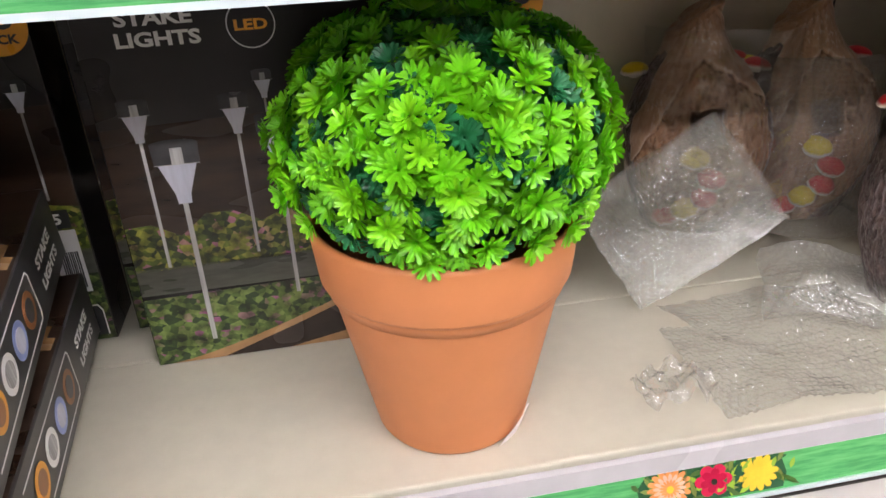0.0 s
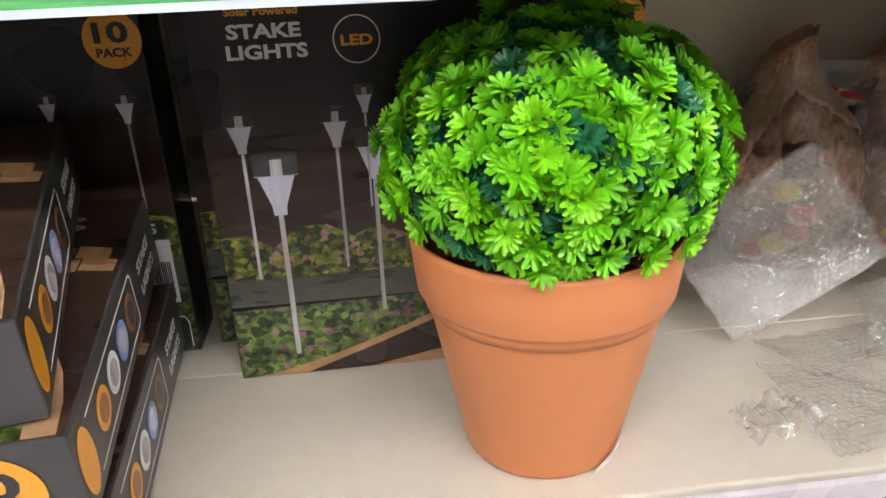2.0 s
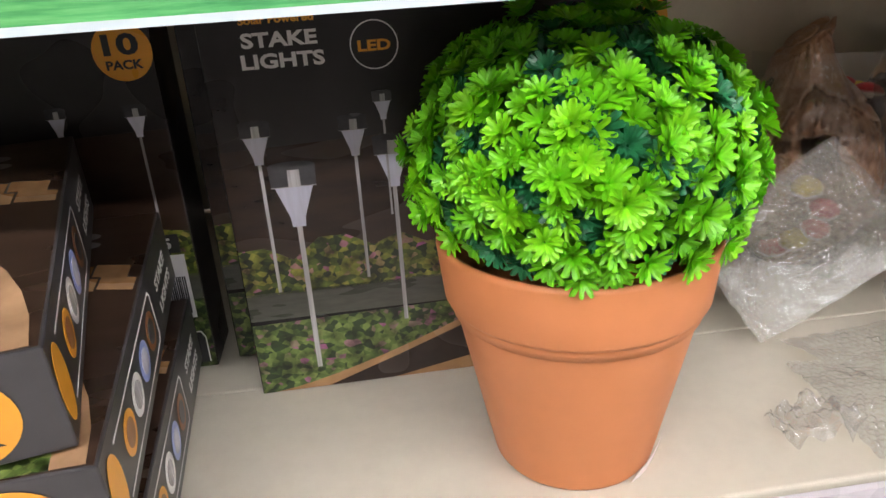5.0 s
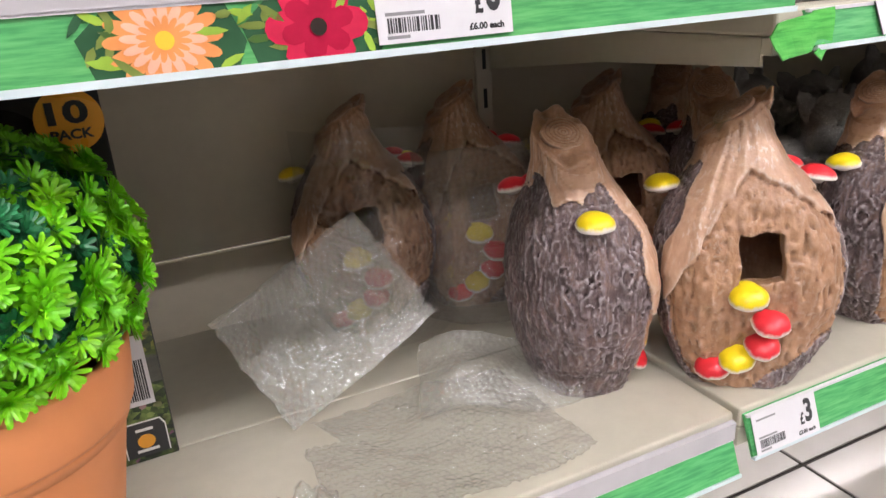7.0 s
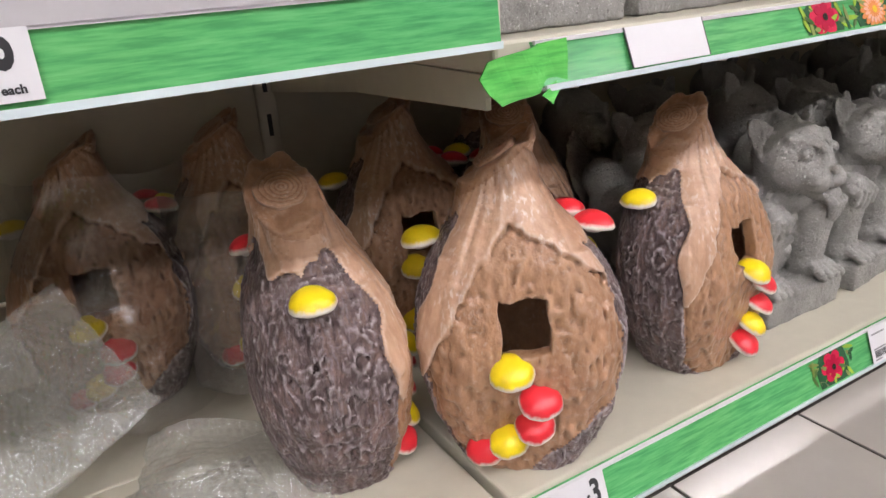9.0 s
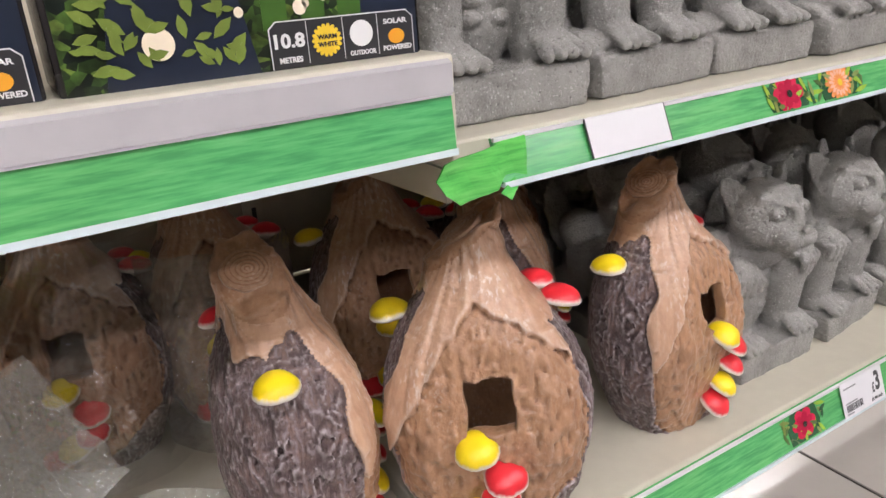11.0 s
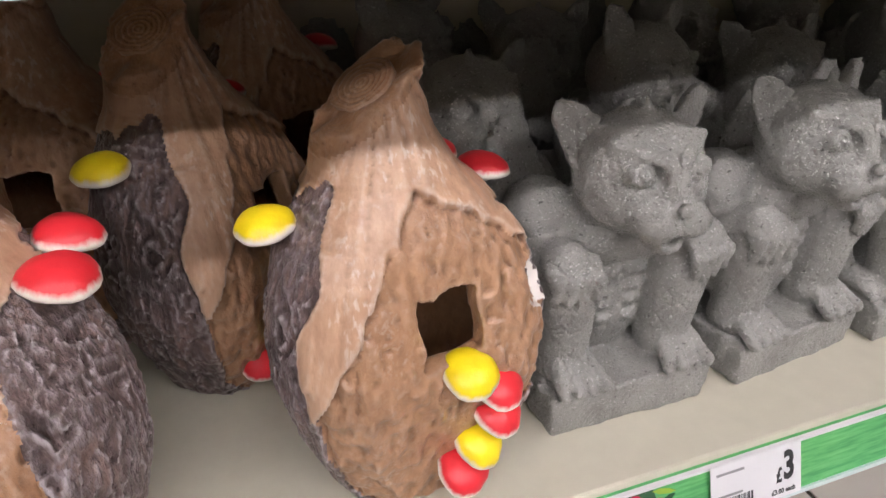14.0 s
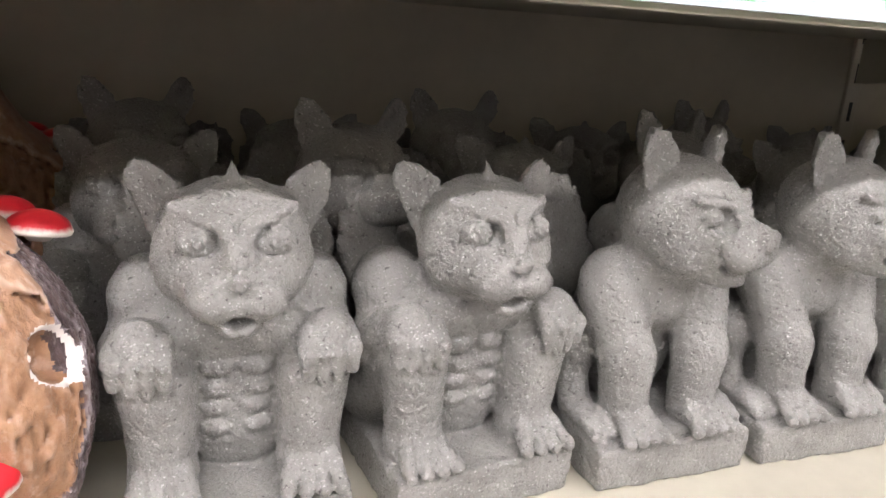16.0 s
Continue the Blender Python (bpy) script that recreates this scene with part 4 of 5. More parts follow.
# ---- fairy light carton on the upper shelf ----
def fairy_carton(x0, x1, y):
    t = thing("fairy_light_box", "dark green printed carton of solar fairy lights standing upright", "carton", pose(x0, y, UPL), "fairy light cartons")
    w, h = x1 - x0, 0.25
    part("carton", slab(0, w, 0, 0.07, 0, h, 0.0012), "carton", t)
    def flat(nm, out, mat, pr):
        part(nm, prism(out, 0.0002), mat, t, "", pose(0, -pr, 0))
    flat("printed_garden", [(0.003, 0.0), (w - 0.002, 0.0), (w - 0.002, h - 0.002), (0.003, h - 0.002)], "garden_night", 0.0003)
    flat("printed_night", [(w * 0.75, 0.0), (w - 0.002, 0.0), (w - 0.002, h - 0.002), (w * 0.85, h - 0.002), (w * 0.78, 0.12)], "navy_print", 0.0005)
    flat("printed_night", [(0.02, 0.0), (w * 0.5, 0.0), (w * 0.45, 0.05), (w * 0.25, 0.085), (0.03, 0.06)], "navy_print", 0.0005)
    for k in range(3):
        xx = w * (0.52 + 0.11 * k)
        flat("printed_stem", [(xx, 0.02), (xx + 0.013, 0.02), (xx + 0.02, h - 0.003), (xx + 0.004, h - 0.003)], "stem_print", 0.0006)
    flat("printed_stem", [(0.004, 0.115), (0.05, 0.08), (0.10, 0.045), (0.105, 0.055), (0.055, 0.10), (0.004, 0.14)], "stem_print", 0.0006)
    r = random.Random(int(x0 * 997) + 3)
    for k in range(64):
        cx, cz, a, s = r.uniform(0.008, 0.085), r.uniform(0.006, 0.060), r.uniform(0, 3.14), r.uniform(0.003, 0.0075)
        flat("printed_leaf", [(cx + s * math.cos(a + b) * q, max(0.001, cz + s * math.sin(a + b) * q)) for b, q in ((0, 1), (0.9, 0.5), (2.2, 0.5), (3.14, 1), (4.0, 0.5), (5.4, 0.5))], "leaf_print", 0.0008 + k * 0.00002)
    for k in range(60):
        row = k % 5
        cx = r.uniform(0.01, w - 0.008)
        cz, s = min(h - 0.01, max(0.03, 0.045 + row * 0.04 + 0.02 * math.sin(cx * 45 + row) + r.uniform(-0.006, 0.006))), r.uniform(0.0014, 0.0038)
        flat("printed_bulb", disc_outline(cx, cz, s, s * r.uniform(0.9, 1.7), 14), "bulb_print", 0.0015)
    flat("printed_bulb", disc_outline(0.046, 0.019, 0.0075, n=18), "bulb_print", 0.0016)
    flat("printed_moon", disc_outline(0.052, 0.105, 0.009, n=18), "yellow_petal", 0.0016)
    px, pw, ph = w - 0.088, 0.083, 0.024
    def plate(out, mat, pr): flat("printed_plate", out, mat, pr)
    plate([(px, 0.0005), (px + pw, 0.0005), (px + pw, ph * 0.85), (px + pw - 0.004, ph), (px + 0.004, ph), (px, ph * 0.85)], "white_ink", 0.0018)
    plate([(px + 0.0006, 0.0005), (px + pw - 0.0006, 0.0005), (px + pw - 0.0006, ph * 0.84), (px + pw - 0.0043, ph - 0.0006), (px + 0.0043, ph - 0.0006), (px + 0.0006, ph * 0.84)], "ink", 0.0020)
    for k in (1, 2, 3):
        plate([(px + pw * k * 0.245 - 0.0003, 0.002), (px + pw * k * 0.245, 0.002), (px + pw * k * 0.245, ph - 0.001), (px + pw * k * 0.245 - 0.0003, ph - 0.001)], "white_ink", 0.0022)
    letters("printed_word", "10.8", 0.0095, "white_ink", t, pose(px + 0.0022, -0.0023, 0.0105), 0.0165)
    letters("printed_word", "METRES", 0.0038, "white_ink", t, pose(px + 0.004, -0.0023, 0.0032), 0.0125)
    flat("printed_burst", petals_outline(px + 0.031, 0.0125, 0.0085, 18, 0.2), "yellow_petal", 0.0023)
    letters("printed_word", "WARM", 0.0033, "ink", t, pose(px + 0.0255, -0.0026, 0.0130), 0.011)
    letters("printed_word", "WHITE", 0.0033, "ink", t, pose(px + 0.0255, -0.0026, 0.0092), 0.011)
    flat("printed_disc", disc_outline(px + 0.051, 0.0140, 0.0068, n=22), "white_ink", 0.0023)
    letters("printed_word", "OUTDOOR", 0.0034, "white_ink", t, pose(px + 0.0435, -0.0023, 0.0028), 0.0155)
    flat("printed_sun", disc_outline(px + 0.072, 0.0105, 0.005, 0.004, 20), "orange", 0.0023)
    letters("printed_word", "SOLAR", 0.0036, "white_ink", t, pose(px + 0.0645, -0.0023, 0.0172), 0.0145)
    letters("printed_word", "POWERED", 0.0036, "white_ink", t, pose(px + 0.0635, -0.0023, 0.0032), 0.0175)
    return t


fairy_carton(0.617, 0.804, 0.396)
fairy_carton(0.425, 0.612, 0.400)
fairy_carton(0.233, 0.420, 0.397)


# ---- toadstool houses ----
def cap_mesh(r, h, colour):
    prof = [(0, h)] + [(r * math.sin(a), h * math.cos(a)) for a in [i * math.pi / 14 for i in range(1, 7)]] + [(r * 1.02, h * 0.05), (r * 0.97, -h * 0.10), (r * 0.55, -h * 0.06), (r * 0.35, -h * 0.5), (0, -h * 0.55)]
    b = lathe(prof, 22)
    for v in b.verts:
        a = math.atan2(v.co.y, v.co.x)
        v.co.xy *= 1 + 0.04 * math.sin(3 * a + r * 900) + 0.02 * math.sin(7 * a)
    me = mesh_of(b, "toadstool", True)
    me.materials.append(M[colour])
    return me


STUMP, CUT = np.array((-0.013, 0.020, 0.245), np.float32), np.array((-0.56, -0.05, 0.827), np.float32)     # middle of the sawn end and the way it faces


def house_shift(P):
    """The stem's sideways and backward lean at each height."""
    rise = np.clip((P[..., 2] - 0.105) / 0.14, 0, 1)
    rise = rise * rise * (1.6 - 0.6 * rise)
    return P[..., 0] + 0.013 * rise, P[..., 1] - 0.020 * rise


def roof_edge(P, x):
    """Height of the ragged lower edge of the two roof locks."""
    u = np.abs(x) / 0.078
    drop = np.where(x > 0, 0.056 * np.clip(u, 0, 1) ** 1.25 + 0.006 * np.clip((u - 0.75) / 0.25, 0, 1), 0.100 * np.clip(u, 0, 1) ** 1.15 + 0.02 * np.clip((u - 0.8) / 0.2, 0, 1))
    return 0.199 - drop + 0.006 * lattice_noise(P, (55, 55, 25), 21) + 0.003 * lattice_noise(P, (170, 170, 60), 22)


def bark_zone(P, phi, x, z):
    side = (np.abs(phi) > 1.12 + 0.09 * lattice_noise(P, (30, 30, 30), 5)) & (z < np.where(x < 0, 0.203, 0.190) + 0.014 * lattice_noise(P, (45, 45, 10), 9) + 0.010 * lattice_noise(P, (110, 110, 20), 10))
    low = (z < 0.88 * (x + 0.002) + 0.004 * lattice_noise(P, (70, 70, 70), 6)) | (z < 0.85 * (-x - 0.036) + 0.004 * lattice_noise(P, (70, 70, 70), 7))
    return side | (low & (z < 0.13))


def cell_ridges(P, scale, seed):
    """Plates of bark: 1 in the middle of a plate, 0 in the cracks between plates."""
    q = P * np.array(scale, np.float32)
    q = q + 0.55 * np.stack([lattice_noise(q * 0.9, (1, 1, 1), seed), lattice_noise(q * 0.9, (1, 1, 1), seed + 1), lattice_noise(q * 0.9, (1, 1, 1), seed + 2)], -1)
    a = 1 - np.abs(lattice_noise(q, (1, 1, 1), seed + 3)) * 2.2
    c = 1 - np.abs(lattice_noise(q, (1.3, 1.3, 1.9), seed + 4)) * 2.2
    return np.clip(np.maximum(a, c), -0.6, 1)


def house_field(P):
    z = P[..., 2]
    y = P[..., 1]
    zs = np.array([-0.05, 0, 0.015, 0.05, 0.085, 0.115, 0.14, 0.165, 0.19, 0.205, 0.225, 0.25, 0.32], np.float32)
    ws = np.array([0.044, 0.049, 0.056, 0.070, 0.0785, 0.0795, 0.075, 0.0645, 0.0470, 0.0345, 0.0258, 0.0222, 0.0210], np.float32)
    w = np.interp(z, zs, ws).astype(np.float32)
    dep = np.interp(z, zs, ws * np.array([.86, .86, .86, .84, .82, .80, .80, .82, .84, .86, 0.86, 0.86, 0.86], np.float32)).astype(np.float32)
    x, yy = house_shift(P)
    n = 2.3
    q = (np.abs(x / w) ** n + np.abs(yy / dep) ** n) ** (1 / n)
    egg = (q - 1) * np.minimum(w, dep)
    phi = np.arctan2(x, -yy)
    bark = bark_zone(P, phi, x, z)
    knobs = lattice_noise(P, (135, 135, 80), 12)
    grain = 1 - np.abs(lattice_noise(P, (170, 170, 60), 8)) * 1.9
    roof = np.clip((z - roof_edge(P, x)) / 0.005, 0, 1) * (yy < 0.045) * (1 - bark)
    fan = np.arctan2(x + 0.005 * np.sin(z * 48), np.maximum(0.275 - z, 0.012))
    bend = lattice_noise(P, (20, 20, 9), 31)
    strand = np.stack([fan * 0.2 + 0.007 * bend, 0 * fan, z + 0 * fan], -1).astype(np.float32)
    lock = 0.50 * np.sin(fan * 6 + 3.0 * bend) + 0.40 * lattice_noise(strand, (110, 1, 9), 34) + 0.30 * lattice_noise(strand, (300, 1, 12), 35) + 0.22 * lattice_noise(strand, (560, 1, 18), 36)
    flat_front = -(yy + np.interp(z, [0, 0.1, 0.19, 0.25], [0.041, 0.056, 0.043, 0.034]).astype(np.float32))
    egg = np.where(roof > 0.5, egg, np.maximum(egg, flat_front))
    rim = np.exp(-((np.abs(phi) - 1.04) / 0.12) ** 2) * (z < 0.18) * (z > 0.02) * (0.7 + 0.6 * lattice_noise(P, (10, 10, 75), 18))
    face = 0.0008 * knobs + 0.0015 * grain + 0.0015 * lattice_noise(P, (200, 200, 140), 14) + 0.0004 * lattice_noise(P, (380, 380, 300), 17)
    d = egg - np.where(bark, 0.0024 * cell_ridges(P, (95, 95, 44), 50) + 0.0014 * cell_ridges(P, (210, 210, 90), 60) + 0.0006, (1 - roof) * face + roof * (0.0060 + 0.0021 * lock)) - 0.0032 * rim
    sawn = (P - STUMP) @ CUT
    d = np.maximum(d, sawn - 0.004 * lattice_noise(P, (75, 75, 75), 40))
    d = np.maximum(d, -np.maximum(egg + 0.013, z - 0.215))
    win = np.maximum(np.maximum(np.abs(x - 0.002 + 0.0010 * np.sin(z * 190)) - 0.0180, np.abs(z - 0.131 - 0.07 * x) - 0.0205 - 0.0009 * np.sin(x * 240)), y)
    return np.maximum(np.maximum(d, -win), -z)


def side_hole(P):
    return np.sqrt(((P[..., 0] - 0.076) / 0.030) ** 2 + ((P[..., 1] + 0.036) / 0.0140) ** 2 + ((P[..., 2] - 0.134) / 0.0165) ** 2) - 1


def holed_field(P):
    return np.maximum(house_field(P), -side_hole(P) * 0.012)


def house_body(step, field):
    me = net_mesh("house_body", field, (-0.105, -0.09, -0.004), (0.105, 0.105, 0.288), step)
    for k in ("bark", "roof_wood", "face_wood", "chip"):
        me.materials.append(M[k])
    n = len(me.polygons)
    c = np.zeros(n * 3, np.float32)
    me.polygons.foreach_get("center", c)
    P = c.reshape(-1, 3)
    z = P[:, 2]
    x, yy = house_shift(P)
    phi = np.arctan2(x, -yy)
    wz = np.interp(z, [0, 0.015, 0.05, 0.085, 0.115, 0.14, 0.165, 0.19, 0.205], [0.049, 0.056, 0.070, 0.0785, 0.0795, 0.075, 0.0645, 0.0470, 0.0345])
    inside = (z < 0.216) & ((np.abs(x / wz) ** 2.3 + np.abs(yy / (wz * 0.82)) ** 2.3) ** (1 / 2.3) * wz < wz - 0.0085) & ((yy > -0.03) | (z > 0.2))
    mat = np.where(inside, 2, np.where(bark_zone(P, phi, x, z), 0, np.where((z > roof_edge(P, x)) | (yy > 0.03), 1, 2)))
    mat = np.where(((P - STUMP) @ CUT > -0.005) & (z > 0.2), 2, mat)
    if field is holed_field:
        skin = (np.abs(x / wz) ** 2.3 + np.abs(yy / (wz * 0.81)) ** 2.3) ** (1 / 2.3) * wz > wz - 0.0028
        mat = np.where(skin & (side_hole(P) < 0.06 + 0.07 * lattice_noise(P, (120, 120, 120), 71)), 3, mat)
    me.polygons.foreach_set("material_index", mat.astype(np.int32))
    return me


house_fine, house_holed = house_body(0.0017, house_field), house_body(0.0017, holed_field)
caps = {("red_cap", k): cap_mesh(0.0166 - 0.0012 * k, 0.0110, "red_cap") for k in range(2)}
caps.update({("yellow_cap", k): cap_mesh(0.0166 - 0.001 * k, 0.0115, "yellow_cap") for k in range(2)})
stump_ring = lathe([(0.0, 0.0), (0.0018, 0.0008), (0.0026, 0.0)] + [(0.0045 * k + o, h) for k in range(1, 6) for o, h in ((-0.0012, 0.0009), (0.0006, 0.0008), (0.0013, 0.0))] + [(0.0245, 0.0004), (0.0245, -0.004), (0, -0.004)], 30)
for v in stump_ring.verts:
    v.co.xy *= 1 + 0.10 * noise.noise(v.co * 70) + 0.05 * noise.noise(v.co * 200)
stump_mesh = mesh_of(stump_ring, "stump_rings", True)
stump_mesh.materials.append(M["face_wood"])
# colour, size, angle round from the front, height, distance from the axis, tip outwards
UPPER_CAPS = (("red_cap", 0, 108, 0.184, 0.064, 8), ("red_cap", 1, 138, 0.186, 0.066, 10), ("yellow_cap", 0, -102, 0.180, 0.076, 6))
TOADSTOOLS = (("yellow_cap", 0, -10, 0.099, 0.058, 24), ("red_cap", 0, 10, 0.074, 0.058, 26), ("red_cap", 1, 6, 0.050, 0.055, 26), ("yellow_cap", 1, -15, 0.036, 0.053, 30), ("red_cap", 0, -36, 0.025, 0.053, 34)) + UPPER_CAPS
SWUNG = (("yellow_cap", 0, 9, 0.102, 0.058, 24), ("red_cap", 0, 29, 0.083, 0.062, 26), ("red_cap", 0, 32, 0.059, 0.061, 26), ("yellow_cap", 1, 20, 0.041, 0.057, 30), ("red_cap", 0, 10, 0.024, 0.054, 32)) + UPPER_CAPS


def toadstool_house(x, y, turn, label, scale=1.0, body=house_fine, toadstools=TOADSTOOLS):
    t = thing("toadstool_house", label, "garden ornament", pose(x, y, SHELF, 0, 0, turn) @ Matrix.Diagonal((scale, scale, scale, 1)), "toadstool houses")
    part("body", body, None, t)
    part("stump_end", stump_mesh, None, t, "sawn end with growth rings", Matrix.LocRotScale(Vector(STUMP) + Vector(CUT) * 0.0034, Vector(CUT).to_track_quat("Z", "Y"), (0.80, 0.72, 1)))
    for colour, k, ang, z, r, tip in toadstools:
        a = radians(ang)
        part("toadstool", caps[(colour, k)], None, t, "red cap with a white lip" if colour == "red_cap" else "yellow cap with a white lip",
             pose(math.sin(a) * r, -math.cos(a) * r, z, 0, 0, ang) @ pose(0, 0, 0, tip, 0, 0))
    return t


plain = "tan and bark-brown resin toadstool house with red and yellow caps"
toadstool_house(0.738, 0.526, 77, "resin toadstool house turned to show its dark bark side")
toadstool_house(0.874, 0.451, -33, "tan resin toadstool house with a square window facing the aisle", 1.02)
toadstool_house(1.102, 0.468, 8.5, "tan resin toadstool house with a chipped white side hole", 0.98, house_holed, SWUNG)
wrapped = toadstool_house(0.603, 0.757, -18, "resin toadstool house in clear film at the back of the shelf")
toadstool_house(0.742, 0.757, -8, "resin toadstool house in bubble wrap at the back of the shelf")
toadstool_house(0.905, 0.690, -14, plain)
toadstool_house(1.008, 0.612, 52, plain)
toadstool_house(1.075, 0.745, 20, plain)


# ---- bubble wrap ----
def wrap_sheet(name, label, w, h, bend, m, material="bubble", dome=0.0023, pitch=0.0072, step=0.0014, cut=None):
    """A sheet of bubble wrap: rows of domes on a bent film, x and z in its own plane."""
    nx, nz = int(w / step), int(h / step)
    us, vs = np.linspace(-w / 2, w / 2, nx), np.linspace(0, h, nz)
    U, V = np.meshgrid(us, vs, indexing="ij")
    row = np.round(V / (pitch * 0.866))
    cx = (np.round(U / pitch - 0.5 * (row % 2)) + 0.5 * (row % 2)) * pitch
    dd = np.sqrt((U - cx) ** 2 + (V - row * pitch * 0.866) ** 2) / (pitch * 0.44)
    each = lattice_noise(np.stack([np.round(cx / pitch * 2), row, 0 * U], -1).astype(np.float32), (1, 1, 1), 5)
    bump = dome * (0.85 + 0.5 * each) * np.sqrt(np.clip(1 - dd ** 2, 0, 1))
    rr = lattice_noise(np.stack([U, V, 0 * U], -1).astype(np.float32), (38, 38, 1), 77)
    r2 = lattice_noise(np.stack([U, V, 0 * U], -1).astype(np.float32), (110, 110, 1), 78)
    off = bend(U, V)
    pts = np.stack([U + 0.002 * r2, -bump * (1 + 0.4 * rr) + off + 0.004 * rr + 0.0015 * r2, V + 0.002 * rr], -1).reshape(-1, 3)
    keep = np.ones((nx, nz), bool) if cut is None else cut(U, V)
    b = bmesh.new()
    vv = [b.verts.new(p) for p in pts]
    for i in range(nx - 1):
        for j in range(nz - 1):
            if keep[i, j] and keep[i + 1, j] and keep[i, j + 1] and keep[i + 1, j + 1]:
                b.faces.new((vv[i * nz + j], vv[(i + 1) * nz + j], vv[(i + 1) * nz + j + 1], vv[i * nz + j + 1]))
    loose = [v for v in b.verts if not v.link_faces]
    bmesh.ops.delete(b, geom=loose, context="VERTS")
    ob = part(name, b, material, None, "", m, True)
    return tagged(ob, label, "bubble wrap", "loose bubble wrap")


# bag leaning back against the wrapped house, its lower corner on the shelf
along, upward = Vector((0.156, 0.014, 0.075)).normalized(), Vector((-0.01, 0.078, 0.10))
upward = (upward - along * upward.dot(along)).normalized()
across = upward.cross(along)
lean = Matrix((( *[along[0], across[0], upward[0]], 0.531), (along[1], across[1], upward[1], 0.566), (along[2], across[2], upward[2], 0.748), (0, 0, 0, 1)))
wrap_sheet("bubble_wrap", "crumpled clear bubble wrap bag leaning against a wrapped ornament", 0.172, 0.128, lambda U, V: 0.006 * np.sin(U * 34 + V * 20) + 0.35 * (V - 0.06) ** 2, lean)
wrap_sheet("bubble_wrap", "back layer of a crumpled clear bubble wrap bag", 0.170, 0.126, lambda U, V: 0.005 * np.cos(U * 30) + 0.012 + 0.8 * V * (0.126 - V), lean)
# loose sheet lying on the shelf
wrap_sheet("bubble_wrap", "flat loose sheet of clear bubble wrap on the shelf", 0.215, 0.165, lambda U, V: -0.006 + 0.004 * np.sin(U * 40 + V * 25) - 0.003, pose(0.560, 0.400, SHELF, -90, 0, 0), "bubble_flat", cut=lambda U, V: (U > -0.09 + 0.3 * (0.165 - V)) | (V < 0.12))
wrap_sheet("bubble_wrap", "crumpled bubble wrap bunched before the bark ornament", 0.150, 0.085, lambda U, V: 0.010 * np.sin(U * 50) + 0.006 * np.cos(V * 90), pose(0.632, 0.492, SHELF + 0.012, -66, 0, -22))
# wrap round the two ornaments at the back
wrap_sheet("bubble_wrap", "bubble wrap round a toadstool house at the back of the shelf", 0.15, 0.20, lambda U, V: 9.0 * U * U + 0.05 * V, pose(0.728, 0.655, SHELF + 0.006, -6, 0, -8))
wrap_sheet("plastic_film", "clear crinkled film round a toadstool house at the back", 0.17, 0.235, lambda U, V: 7.0 * U * U + 0.09 * V + 0.004 * np.sin(U * 70 + V * 35) + 0.003 * np.sin(V * 120 - U * 60), pose(0.592, 0.668, SHELF + 0.004, 0, 0, -16), "film_thin", 0.0, step=0.003)
wrap_sheet("plastic_film", "small crinkled scrap of clear film on the shelf", 0.062, 0.05, lambda U, V: 0.012 * lattice_noise(np.stack([U, V, 0 * U], -1).astype(np.float32), (90, 70, 1), 41) + 0.006 * lattice_noise(np.stack([U, V, 0 * U], -1).astype(np.float32), (240, 200, 1), 42) - 0.014, pose(0.427, 0.424, SHELF, -90, 0, 0), "film", 0.0, step=0.0016, cut=lambda U, V: V < 0.05 - 0.4 * np.abs(U - 0.01))


# ---- stone gargoyles ----
def union(parts, k):
    def f(P):
        d = None
        for g in parts:
            v = g(P)
            d = v if d is None else soft_min(d, v, k)
        return d
    return f


def ear(base, tip, width, thick, face):
    """A flat pointed leaf of stone from base to tip, its hollow turned towards face."""
    base, tip = np.array(base, np.float32), np.array(tip, np.float32)
    ax = tip - base
    ln = float(np.sqrt(ax @ ax))
    ax = ax / ln
    n = np.array(face, np.float32)
    n = n - ax * (n @ ax)
    n = n / np.sqrt(n @ n)
    u = np.cross(ax, n)
    def f(P):
        q = P - base
        h = (q @ ax) / ln
        hc = np.clip(h, -0.3, 1.0)
        w = width * np.sqrt(np.clip(1 - ((hc - 0.28) / 0.74) ** 2, 0.004, 1))
        side, depth = q @ u, q @ n
        cup = depth + 0.35 * thick - 1.1 * thick * (side / w) ** 2
        d = (np.sqrt((side / w) ** 2 + (cup / (0.5 * thick + 0.15 * w)) ** 2) - 1) * thick * 0.8
        return np.maximum(d, (np.abs(h - 0.35) - 0.66) * ln * 0.5)
    return f


def paired(make):
    return [make(1), make(-1)]


def gargoyle_base(P):
    d = block((0, 0.006, 0.016), (0.063, 0.066, 0.016), 0.003)(P)
    return d - 0.0008 * lattice_noise(P, (130, 130, 130), 4)


EYE_Y, DOG_Y = -0.0362, -0.0329      # faces' surface at the eyes


